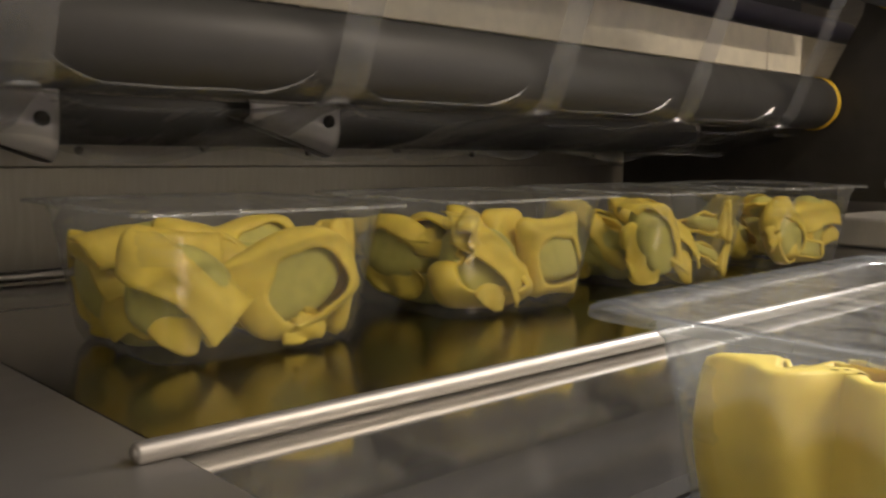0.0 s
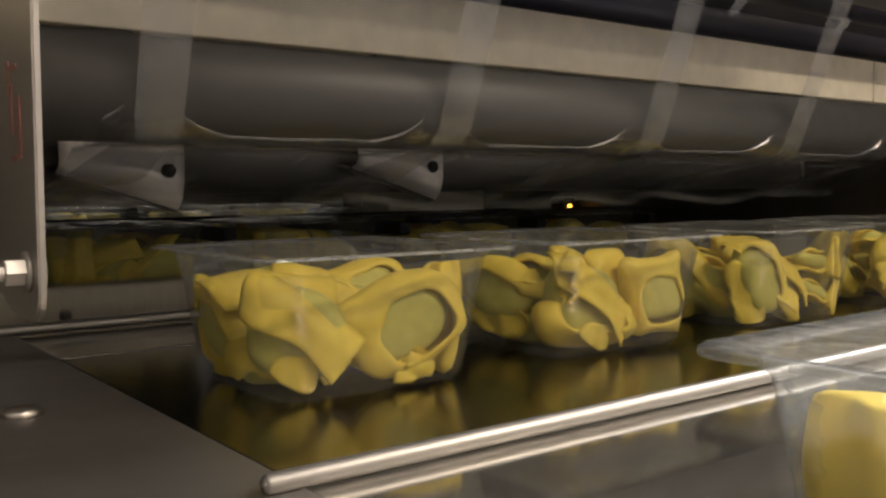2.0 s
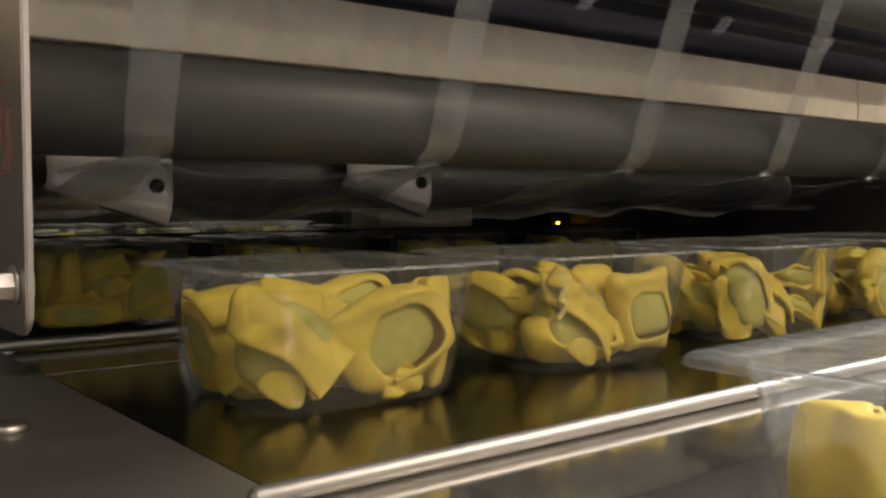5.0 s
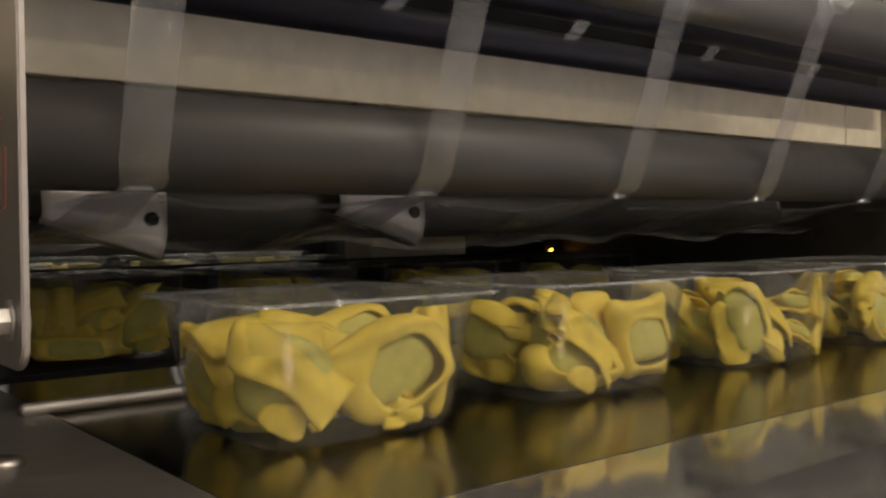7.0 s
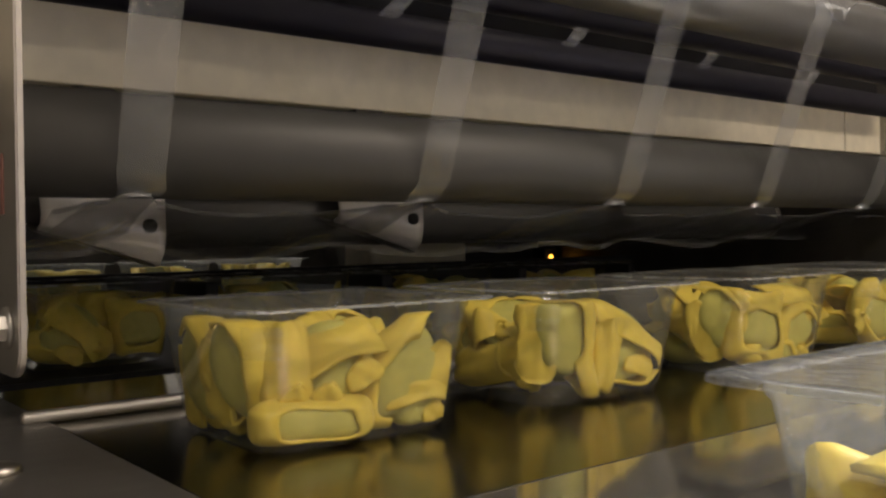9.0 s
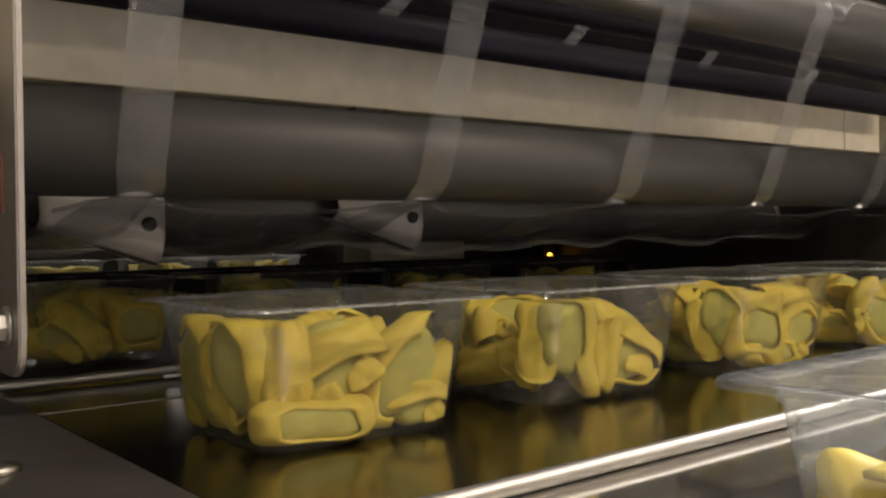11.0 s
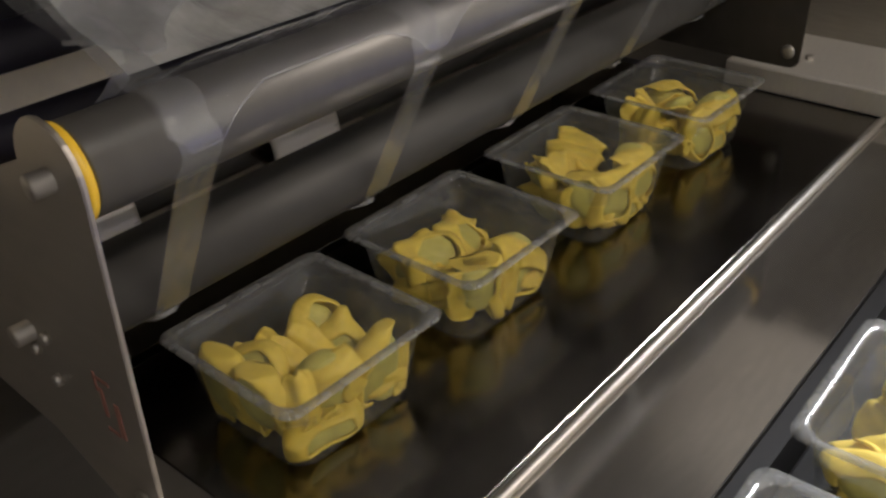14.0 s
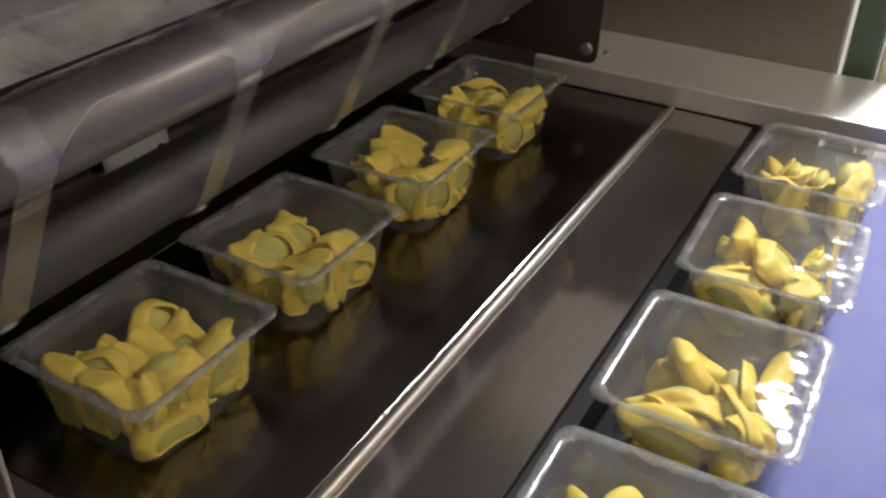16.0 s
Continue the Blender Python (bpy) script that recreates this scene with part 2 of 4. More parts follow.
def build_lamps():
    for x, y, z, power, tint in LAMPS:
        lamp = empty("ceiling_light", "long white fluorescent ceiling light, assumed out of view", "ceiling light", "room lights")
        lamp.location = (x, y, z)
        part("housing", box(-0.62, -0.09, 0.03, 0.62, 0.09, 0.09, 0.008), STEEL, lamp)
        part("diffuser", box(-0.6, -0.07, 0.0, 0.6, 0.07, 0.03, 0.01), GLOW, lamp)
        d = bpy.data.lights.new("tube_light", "AREA")
        d.shape, d.size, d.size_y, d.energy, d.color = "RECTANGLE", 1.2, 0.14, power, tint
        li = new("tube_light", d)
        li.location = (x, y, z - 0.012)


# ---- the machine ----
def build_bed():
    bed = empty("transfer_bed", "polished dark steel transfer bed under the trays", "machine bed", "", "structure")
    part("bed_plate", box(-0.0275, -0.082, -0.012, 0.783, 0.20, 0.0, 0.0008), BED, bed)
    part("rear_plate", box(-0.0275, 0.212, -0.012, 0.783, 0.322, -0.001, 0.0008), BED, bed)
    for a, b in ((-0.0275, 0.3627), (0.3630, 0.783)):
        part("front_plate", box(a, -0.1450, -0.012, b, -0.0828, 0.0), STEEL_FRONT, bed, "polished stainless front plate")
        part("front_lip", plate_outline([(-0.1450, 0.0), (-0.1450, -0.012), (-0.188, -0.014), (-0.188, -0.0014)], b - a, a), STEEL_LIP, bed, "satin stainless sloping lip")
    part("under_channel", box(-0.45, 0.19, -0.05, 0.783, 0.23, -0.014), DARK, bed)
    part("front_skirt", box(-0.45, -0.203, -0.12, 0.80, -0.189, -0.008), BLACK, bed)
    part("gap_bottom", box(-0.45, -0.23, -0.21, 0.80, -0.19, -0.175), BLACK, bed)
    cover = empty("side_cover", "scratched grey steel cover beside the bed", "machine cover")
    part("cover_plate", box(-0.75, -0.34, -0.006, -0.0285, 0.326, 0.0008, 0.0006), COVER, cover)
    for x, y in ((-0.30, 0.06), (-0.0768, 0.074), (-0.25, 0.28)):
        bm = lathe([(0.0008, 0.009), (0.0035, 0.0085), (0.005, 0.005), (0.0055, 0.0015)], "z", 18, None, (x, y, 0))
        part("dome_screw", bm, STEEL, cover, smooth=True)


def side_plate(x, thick, nut):
    """The rounded plate that carries the rollers' ends."""
    pts = []
    yc, zc, r = 0.024, 0.252, 0.026
    for k in range(13):
        a = math.pi * (1.0 - k / 12)
        pts.append((yc + r * math.cos(a), zc + r * math.sin(a)))
    pts += [(0.09, 0.235), (0.30, 0.22), (0.30, 0.09), (0.10, 0.07), (0.045, 0.048)] if nut else [(0.055, 0.225), (0.085, 0.165), (0.325, 0.165), (0.325, 0.05), (0.18, 0.05), (0.045, 0.048)]
    for k in range(9):
        a = -math.pi / 2 - k * (math.pi / 2) / 8
        pts.append((0.014 + 0.012 * math.cos(a), 0.060 + 0.012 * math.sin(a)))
    ob = empty("side_plate", "grey steel roller bracket plate with rounded ends", "bracket plate", "roller brackets")
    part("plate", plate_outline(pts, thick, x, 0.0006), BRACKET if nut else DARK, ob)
    s = -1 if nut else 1
    bm = bmesh.new()
    xo = x if nut else x + thick
    lathe([(s * 0.0, 0.0075), (s * 0.0015, 0.0075)], "x", 24, bm, (xo, 0.016, 0.066))
    part("washer", bm, ROD, ob, smooth=True)
    bm = bmesh.new()
    lathe([(s * 0.0015, 0.0052), (s * 0.008, 0.0052), (s * 0.0085, 0.005)], "x", 6, bm, (xo, 0.016, 0.066))
    lathe([(s * 0.008, 0.0032), (s * 0.014, 0.0032), (s * 0.0146, 0.0026)], "x", 16, bm, (xo, 0.016, 0.066))
    part("nut", bm, ROD, ob)
    xi = x + thick if nut else x
    part("bolt_head", lathe([(0, 0.0078), (-s * 0.0012, 0.0078), (-s * 0.0022, 0.0068), (-s * 0.0026, 0.003)], "x", 24, None, (xi, 0.016, 0.066)), ROD, ob, smooth=True)
    if nut:
        bm = bmesh.new()
        for y, z in ((0.075, 0.145), (0.09, 0.132), (0.075, 0.118)):
            lathe([(0, 0.0036), (-0.003, 0.0034), (-0.0036, 0.002)], "x", 14, bm, (x, y, z))
        part("screws", bm, ROD, ob, smooth=True)
        for y, z, w, h in ((0.018, 0.118, 0.004, 0.022), (0.024, 0.107, 0.010, 0.002), (0.030, 0.125, 0.003, 0.018), (0.022, 0.140, 0.012, 0.002), (0.034, 0.137, 0.002, 0.012)):
            part("marker_stroke", box(x - 0.0006, y, z - h / 2, x - 0.0001, y + w, z + h / 2), RED, ob, "faded red marker stroke")
    return ob


U, L = (0.024, 0.250, 0.0225), (0.093, 0.142, 0.025)


def build_rollers():
    for (y, z, r), label in ((U, "smooth grey upper film roller with yellow end rings"), (L, "smooth grey lower film roller with yellow end rings")):
        ob = empty("film_roller", label, "roller", "film rollers")
        ob.location = (0, y, z)
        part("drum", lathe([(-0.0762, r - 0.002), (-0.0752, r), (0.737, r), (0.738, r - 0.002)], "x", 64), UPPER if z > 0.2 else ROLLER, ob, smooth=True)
        for x in (-0.0822, 0.7385):
            part("end_ring", lathe([(x, r - 0.001), (x + 0.0006, r + 0.0007), (x + 0.0050, r + 0.0007), (x + 0.0056, r - 0.001)], "x", 48), YELLOW, ob, "yellow plastic ring", True)
        part("axle", lathe([(-0.095, 0.006), (0.762, 0.006)], "x", 20), ROD, ob, smooth=True)


def build_beam():
    beam = empty("front_beam", "stained cream painted steel beam above the rollers", "machine beam")
    part("beam_body", box(-0.45, 0.202, 0.1875, 0.8485, 0.30, 0.2485, 0.0012), CREAM, beam)
    part("beam_end", box(0.8505, 0.202, 0.1875, 1.15, 0.30, 0.2485, 0.0012), CREAM, beam)
    part("seam_backing", box(0.84, 0.206, 0.19, 0.86, 0.29, 0.247), BLACK, beam)
    tube = empty("cross_tube", "dark blue-grey steel cross tube with film bands", "tube", "cross tubes")
    part("tube", lathe([(-0.08, 0.0115), (0.90, 0.0115)], "x", 36, None, (0, 0.135, 0.2275)), TUBE, tube, smooth=True)
    for k in range(5):
        x = 0.005 + 0.158 * k
        band = bmesh.new()
        sheet(band, lambda u, v: Vector((x + 0.007 * u + 0.009 * v, 0.1225 - 0.006 * v + 0.004 * v * v, 0.236 + 0.011 * v)), 4, 10, 0.0004)
        part("film_band", band, FILM, tube, "whitish band of film drawn over the tube", True)
    tube = empty("cross_tube", "dark grey steel upper cross tube", "tube", "cross tubes")
    part("tube", lathe([(-0.08, 0.013), (0.90, 0.013)], "x", 36, None, (0, 0.150, 0.268)), TUBE, tube, smooth=True)
    for x in (-0.083, 0.9005):
        part("end_cap", lathe([(x, 0.011), (x + 0.0025, 0.012)], "x", 24, None, (0, 0.150, 0.268)), BLACK, tube, smooth=True)
    back = empty("film_winder_housing", "tool housing behind the rollers, darkened for its shade", "machine housing")
    # black box stands for the unlit space above the beam
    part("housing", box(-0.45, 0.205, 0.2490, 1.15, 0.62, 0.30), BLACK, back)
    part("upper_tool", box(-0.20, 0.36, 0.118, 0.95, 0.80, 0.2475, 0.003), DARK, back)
    # added plate: stops lamp rays that would reach the trays in the tool
    part("added_shade_guard", box(-0.45, 0.262, 0.120, 1.15, 0.298, 0.1865, 0.002), DARK, back, "dark guard added under the beam to shade the tool")
    rear = empty("film_roller", "dark rear film roller", "roller", "film rollers")
    part("drum", lathe([(-0.07, 0.022), (0.80, 0.022)], "x", 40, None, (0, 0.20, 0.33)), TUBE, rear, smooth=True)
    part("axle", lathe([(-0.09, 0.006), (0.84, 0.006)], "x", 16, None, (0, 0.20, 0.33)), ROD, rear, smooth=True)
    low = empty("film_roller", "dark grey film roller behind the guide fingers", "roller", "film rollers")
    part("drum", lathe([(-0.07, 0.020), (0.735, 0.020)], "x", 48, None, (0, 0.238, 0.112)), ROLLER, low, smooth=True)
    part("end_ring", lathe([(0.7355, 0.019), (0.736, 0.0208), (0.742, 0.0208), (0.7425, 0.019)], "x", 40, None, (0, 0.238, 0.112)), DARK, low, "dark plastic ring", True)
    part("axle", lathe([(-0.20, 0.006), (0.80, 0.006)], "x", 16, None, (0, 0.238, 0.112)), ROD, low, smooth=True)
    rail = empty("guide_rail", "worn light steel rail behind the rollers", "rail")
    part("rail", box(-0.45, 0.27, 0.345, 1.15, 0.31, 0.375, 0.004), CREAM, rail)
    part("blue_stripe", box(-0.44, 0.268, 0.356, 1.14, 0.2695, 0.364), BELT, rail, "blue painted stripe")


def finger_sheet(profile, thick):
    """A bent sheet over the finger's width whose lower end sweeps down to one side like a spoon."""
    n = len(profile) - 1

    def f(u, v):
        q = min(max((v + 1) / 2 * n, 0), n - 1e-6)
        i = int(q)
        (y0, z0), (y1, z1) = profile[i], profile[i + 1]
        y, z = y0 + (y1 - y0) * (q - i), z0 + (z1 - z0) * (q - i)
        k = max(0, (0.150 - z) / 0.067)
        return Vector((0.036 * u - 0.003 * k * max(0, u), y, z + 0.011 * (1 - u) * k * k))

    bm = bmesh.new()
    sheet(bm, f, 14, 4 * n, thick)
    return bm


def build_fingers():
    first = empty("film_guide_finger", "bent shiny steel film guide finger", "guide finger", "film guide fingers")
    part("blade", finger_sheet([(0.2035, 0.134), (0.193, 0.127), (0.190, 0.118), (0.188, 0.100), (0.190, 0.090), (0.1965, 0.083)], 0.002), BLADE, first, smooth=True)
    part("under_plate", finger_sheet([(0.1975, 0.0825), (0.206, 0.082), (0.216, 0.088), (0.226, 0.100)], 0.002), LIP, first, "curled underside with its shade in the colour", True)
    part("pin", lathe([(0.1855, 0.0042), (0.193, 0.0042)], "y", 16, None, (0.024, 0, 0.106)), BLACK, first)
    part("stem", box(-0.012, 0.2035, 0.124, 0.012, 0.2145, 0.187, 0.001), DARK, first)
    first.location = (0.008, 0, 0)
    copy_thing(first, pose(0.199, 0, 0.004))


def build_door():
    """The front plate of the lower sealing tool, which sinks and rises."""
    door = empty("tool_front", "dull steel front plate of the lower sealing tool", "tool plate")
    part("panel", box(-0.20, 0.336, -0.09, 0.95, 0.351, 0.078), DOOR, door)
    part("bolt_strip", box(-0.20, 0.330, 0.0755, 0.95, 0.352, 0.112, 0.0015), DOOR, door)
    for k in range(9):
        x = 0.01 + 0.0985 * k
        big = k % 2 == 0
        bm = bmesh.new()
        lathe([(0.330, 0.0042 if big else 0.003), (0.3275, 0.0040 if big else 0.003), (0.3270, 0.0026)], "y", 14, bm, (x, 0, 0.092 if big else 0.088))
        part("bolt", bm, DARK, door, smooth=True)
    return door


def build_right_side():
    ledge = empty("end_ledge", "brushed stainless ledge at the end of the bed", "machine ledge")
    part("ledge_top", box(0.785, -1.2, 0.0, 0.93, 0.10, 0.030, 0.003), LEDGE, ledge)
    part("end_panel", box(0.93, -0.25, -0.3, 0.945, 0.36, 0.42, 0.002), PANEL, ledge, "tall brushed stainless end panel")
    part("toe", box(0.783, -0.26, -0.12, 0.80, 0.36, -0.001), BLACK, ledge)
    bm = lathe([(0.030, 0.005), (0.034, 0.005), (0.035, 0.003)], "z", 6, None, (0.84, 0.02, 0))
    part("hex_bolt", bm, ROD, ledge)
    # out of view: hood added to keep the lamps off rollers and bed
    hood = empty("unseen_shade_hood", "unseen stainless hood added over the machine to shade it", "machine hood")
    part("roof", box(-0.5, -0.21, 0.62, 1.45, 0.95, 0.64, 0.003), STEEL, hood)
    # added wall keeps the west lamp out of the tool
    part("end_wall", box(-0.5, 0.06, -0.2, -0.485, 0.95, 0.62, 0.002), STEEL, hood)
    # added dark panel closes the lit gap behind the rollers
    part("back_panel", box(-0.5, 0.33, 0.30, 1.15, 0.345, 0.62, 0.002), DARK, hood)
    post = empty("door_frame_post", "dark green post beside a pale frame", "frame post")
    part("green_post", box(0.952, -0.292, -0.95, 0.985, -0.254, 1.2, 0.003), GREEN, post)
    part("pale_post", box(0.952, -0.318, -0.95, 0.985, -0.295, 1.2, 0.003), CREAM, post)


def build_belt():
    belt = empty("outfeed_belt", "blue rubber outfeed conveyor belt", "conveyor belt", "", "structure")
    bm = bmesh.new()
    prof = [(-0.333, -0.030), (-0.3245, -0.026), (-0.320, -0.018), (-0.3195, -0.012), (-0.323, -0.005), (-0.330, -0.002), (-1.9, -0.002), (-1.9, -0.030)]
    a = [bm.verts.new((-0.16, y, z)) for y, z in prof]
    b = [bm.verts.new((0.778, y, z)) for y, z in prof]
    n = len(prof)
    for i in range(n):
        bm.faces.new((a[i], a[(i + 1) % n], b[(i + 1) % n], b[i]))
    bm.faces.new(a[::-1])
    bm.faces.new(b)
    bmesh.ops.recalc_face_normals(bm, faces=bm.faces)
    part("belt", bm, BELT, belt)
    part("dead_plate", box(-0.16, -0.318, -0.03, 0.778, -0.216, -0.0022, 0.002), BLACK, belt, "black plastic dead plate")
    part("side_rail", box(-0.175, -1.9, -0.09, -0.161, -0.345, -0.004, 0.002), STEEL, belt)
    part("under_frame", box(-0.16, -1.9, -0.95, 0.778, -0.335, -0.04, 0.004), DARK, belt)
    base = empty("machine_cabinet", "stainless machine cabinet under the bed", "machine cabinet")
    part("rear_body", box(-0.75, 0.36, -0.95, 1.0, 1.5, -0.13, 0.005), STEEL, base)
    part("front_body", box(-0.75, -0.17, -0.95, 0.80, 0.30, -0.13, 0.005), STEEL, base)


def build_infeed():
    """What shows through the opening: the dark carrier frame, the infeed beyond it and a lamp."""
    car = empty("tray_carrier", "carrier frame inside the sealing tool, its shade put in black", "carrier frame")
    # floor and bars are black to hold the shade inside the tool
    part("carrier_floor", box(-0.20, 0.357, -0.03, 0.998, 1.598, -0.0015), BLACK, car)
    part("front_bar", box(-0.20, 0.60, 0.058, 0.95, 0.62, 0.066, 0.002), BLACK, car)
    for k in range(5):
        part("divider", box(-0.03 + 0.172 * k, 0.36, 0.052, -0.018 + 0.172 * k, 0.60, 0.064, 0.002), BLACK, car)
    ind = empty("indicator_lamp", "small glowing amber indicator lamp", "indicator lamp")
    part("socket", box(0.955, 0.80, 0.045, 0.985, 0.83, 0.078, 0.002), BLACK, ind)
    part("lens", lathe([(0.801, 0.0038), (0.7975, 0.0034), (0.796, 0.0015)], "y", 16, None, (0.970, 0, 0.0612)), AMBER, ind, "lit amber lens", True)
    cab = empty("cable_box", "pale worn box behind the carrier", "box")
    part("case", box(0.50, 0.655, 0.056, 0.66, 0.72, 0.093, 0.004), CREAM, cab)
    # end wall, side walls and lid are added to close the inside off dark
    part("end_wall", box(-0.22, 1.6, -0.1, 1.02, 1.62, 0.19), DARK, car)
    # added panel: makes the right part behind the trays dark
    part("added_dark_panel", box(0.70, 0.86, -0.0, 0.998, 0.90, 0.17), BLACK, car)
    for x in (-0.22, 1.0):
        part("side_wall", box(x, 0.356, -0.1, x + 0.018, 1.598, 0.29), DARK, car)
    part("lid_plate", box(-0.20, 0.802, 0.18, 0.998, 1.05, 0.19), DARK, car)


# ---- trays and pasta ----
W, D, H = 0.14, 0.1315, 0.0665


def rounded(x0, y0, x1, y1, r, n=6):
    pts = []
    for cx, cy, a0 in ((x1 - r, y1 - r, 0), (x0 + r, y1 - r, 90), (x0 + r, y0 + r, 180), (x1 - r, y0 + r, 270)):
        for k in range(n + 1):
            a = radians(a0 + 90 * k / n)
            pts.append((cx + r * math.cos(a), cy + r * math.sin(a)))
    return pts


def tray_mesh():
    bm = bmesh.new()
    loops = [(-0.0002, 0.011, -0.0012), (0.0, 0.011, 0.0), (0.0062, 0.012, 0.0), (0.0075, 0.014, -0.0012), (0.0080, 0.014, -0.0045), (0.0088, 0.0145, -0.0055), (0.0152, 0.017, -0.054),
             (0.0163, 0.018, -0.061), (0.0185, 0.018, -0.0650), (0.0235, 0.018, -0.0663), (0.032, 0.016, -0.0663), (0.036, 0.014, -0.0645)]
    rings = []
    for inset, r, dz in loops:
        rings.append([bm.verts.new((x, y, H + dz)) for x, y in rounded(inset, inset, W - inset, D - inset, r)])
    n = len(rings[0])
    for j, (a, b) in enumerate(zip(rings, rings[1:])):
        for k in range(n):
            f = bm.faces.new((a[k], a[(k + 1) % n], b[(k + 1) % n], b[k]))
            f.material_index = 1 if j < 3 else 0
    bm.faces.new(rings[-1])
    bmesh.ops.recalc_face_normals(bm, faces=bm.faces)
    return mesh_of("tray_shell", bm, [TRAY, RIM])


def ridge_mesh():
    """Three stacking ridges of a tray's corner, as one stepped band."""
    bm = bmesh.new()
    prof = []
    for q in range(3):
        prof += [(0.0167 - 0.0007 * q, -0.008 - 0.006 * q), (0.0150 - 0.0007 * q, -0.0092 - 0.006 * q), (0.0165 - 0.0007 * q, -0.0104 - 0.006 * q)]
    prev = None
    for k in range(9):
        a = radians(8 + 74 * k / 8)
        row = [bm.verts.new((r * math.cos(a), r * math.sin(a), H + z)) for r, z in prof]
        if prev:
            for i in range(len(prof) - 1):
                bm.faces.new((prev[i], row[i], row[i + 1], prev[i + 1]))
        prev = row
    return mesh_of("corner_ridge", bm, RIDGE)


def lid_mesh(seed):
    bm = bmesh.new()
    n = 22
    grid = []
    for j in range(n + 1):
        row = []
        for i in range(n + 1):
            u, v = i / n, j / n
            e = min(u, 1 - u, v, 1 - v)
            k = min(1, e / 0.16)
            z = H + 0.0006 + 0.0026 * k * math.sin(math.pi * u) * math.sin(math.pi * v)
            z += 0.0011 * k * noise.noise(Vector((u * 5 + seed * 7.1, v * 5, seed))) + 0.0010 * math.exp(-(e / 0.10) ** 2) * min(1, e / 0.03) * math.sin(46 * (u - v) + 9 * noise.noise(Vector((u * 4, v * 4, seed + 0.5))))
            row.append(bm.verts.new((0.0012 + u * (W - 0.0024), 0.0012 + v * (D - 0.0024), z)))
        grid.append(row)
    for j in range(n):
        for i in range(n):
            if (i in (0, n - 1)) and (j in (0, n - 1)):
                continue
            bm.faces.new((grid[j][i], grid[j][i + 1], grid[j + 1][i + 1], grid[j + 1][i]))
    return mesh_of("lid_film", bm, LID)


def pad(bm, a, b, t, power=0.8, at=(0, 0, 0), mat=1):
    """The filled pillow of a piece."""
    nu, nv = 32, 12
    rings = []
    for j in range(1, nv):
        p = math.pi * (j / nv - 0.5)
        c, s = abs(math.cos(p)) ** 0.5, math.copysign(abs(math.sin(p)) ** 0.85, math.sin(p))
        ring = []
        for i in range(nu):
            q = 2 * math.pi * i / nu
            x, y = math.copysign(abs(math.cos(q)) ** power, math.cos(q)), math.copysign(abs(math.sin(q)) ** power, math.sin(q))
            ring.append(bm.verts.new(Vector((a * c * x, b * c * y, t * s)) + Vector(at)))
        rings.append(ring)
    lo, hi = bm.verts.new(Vector((0, 0, -t)) + Vector(at)), bm.verts.new(Vector((0, 0, t)) + Vector(at))
    for i in range(nu):
        k = (i + 1) % nu
        bm.faces.new((lo, rings[0][k], rings[0][i])).material_index = mat
        bm.faces.new((hi, rings[-1][i], rings[-1][k])).material_index = mat
        for r, q in zip(rings, rings[1:]):
            bm.faces.new((r[i], r[k], q[k], q[i])).material_index = mat


def bump_at(ang, where, width):
    d = (ang - where + math.pi) % (2 * math.pi) - math.pi
    return math.exp(-(d / width) ** 2)


def collar(bm, a, b, power, points, first=0.0, span=2 * math.pi, lean=1.2, front=0.0078, back=-0.009):
    """A broad band of dough that wraps the pad's rim and lies over its front, widest towards lean, with drawn-out points."""
    whole = span > 6.2

    def f(u, v):
        ang = first + span * (u + 1) / 2
        c, s = math.cos(ang), math.sin(ang)
        x, y = math.copysign(abs(c) ** power, c), math.copysign(abs(s) ** power, s)
        end = 0.0 if whole else max(0.0, abs(u) - 0.6) / 0.4
        k = max(0.0, (v + 1) / 2)
        outer = 1.27 + 0.04 * math.sin(2 * ang + a * 900)
        inner = 0.80 - 0.24 * math.cos(ang - lean) + 0.04 * math.sin(5 * ang + b * 700)
        if k < 0.35:
            q = k / 0.35
            rad, z = 1.0 + (outer - 1.0) * math.sin(q * 1.5708), back * (1 - q)
        else:
            q = (k - 0.35) / 0.65
            rad, z = outer + (inner - outer) * q ** 1.15, front * math.sin(min(q, 1) * 1.45)
        for where, size in points:
            g = bump_at(ang, where, 0.30) * (1 - abs(k - 0.4) / 0.6)
            rad += size * g
            z += 0.003 * g
        rad *= 1 + 0.10 * end
        return Vector((a * rad * x, b * rad * y, z - 0.003 * end))

    sheet(bm, f, 48, 10, 0.0019, 0, whole)


def strap(bm, wide, high, slope, depth, lift, curl):
    """A broad fold of dough laid over the upper part of a pad, its lower edge standing free."""

    def f(u, v):
        y = 0.009 + high * v + slope * u - 0.003 * u * u
        z = depth * math.sqrt(max(0.02, 1 - 0.62 * u * u)) + lift * max(0, -v) ** 2 - curl * max(0, v) ** 2
        return Vector((wide * u * (1 + 0.10 * v), y + 0.0018 * math.sin(3.1 * u + 1) * (1 - v) * 0.5, z + 0.0012 * math.sin(5 * u + 2 * v)))

    sheet(bm, f, 26, 10, 0.0023)


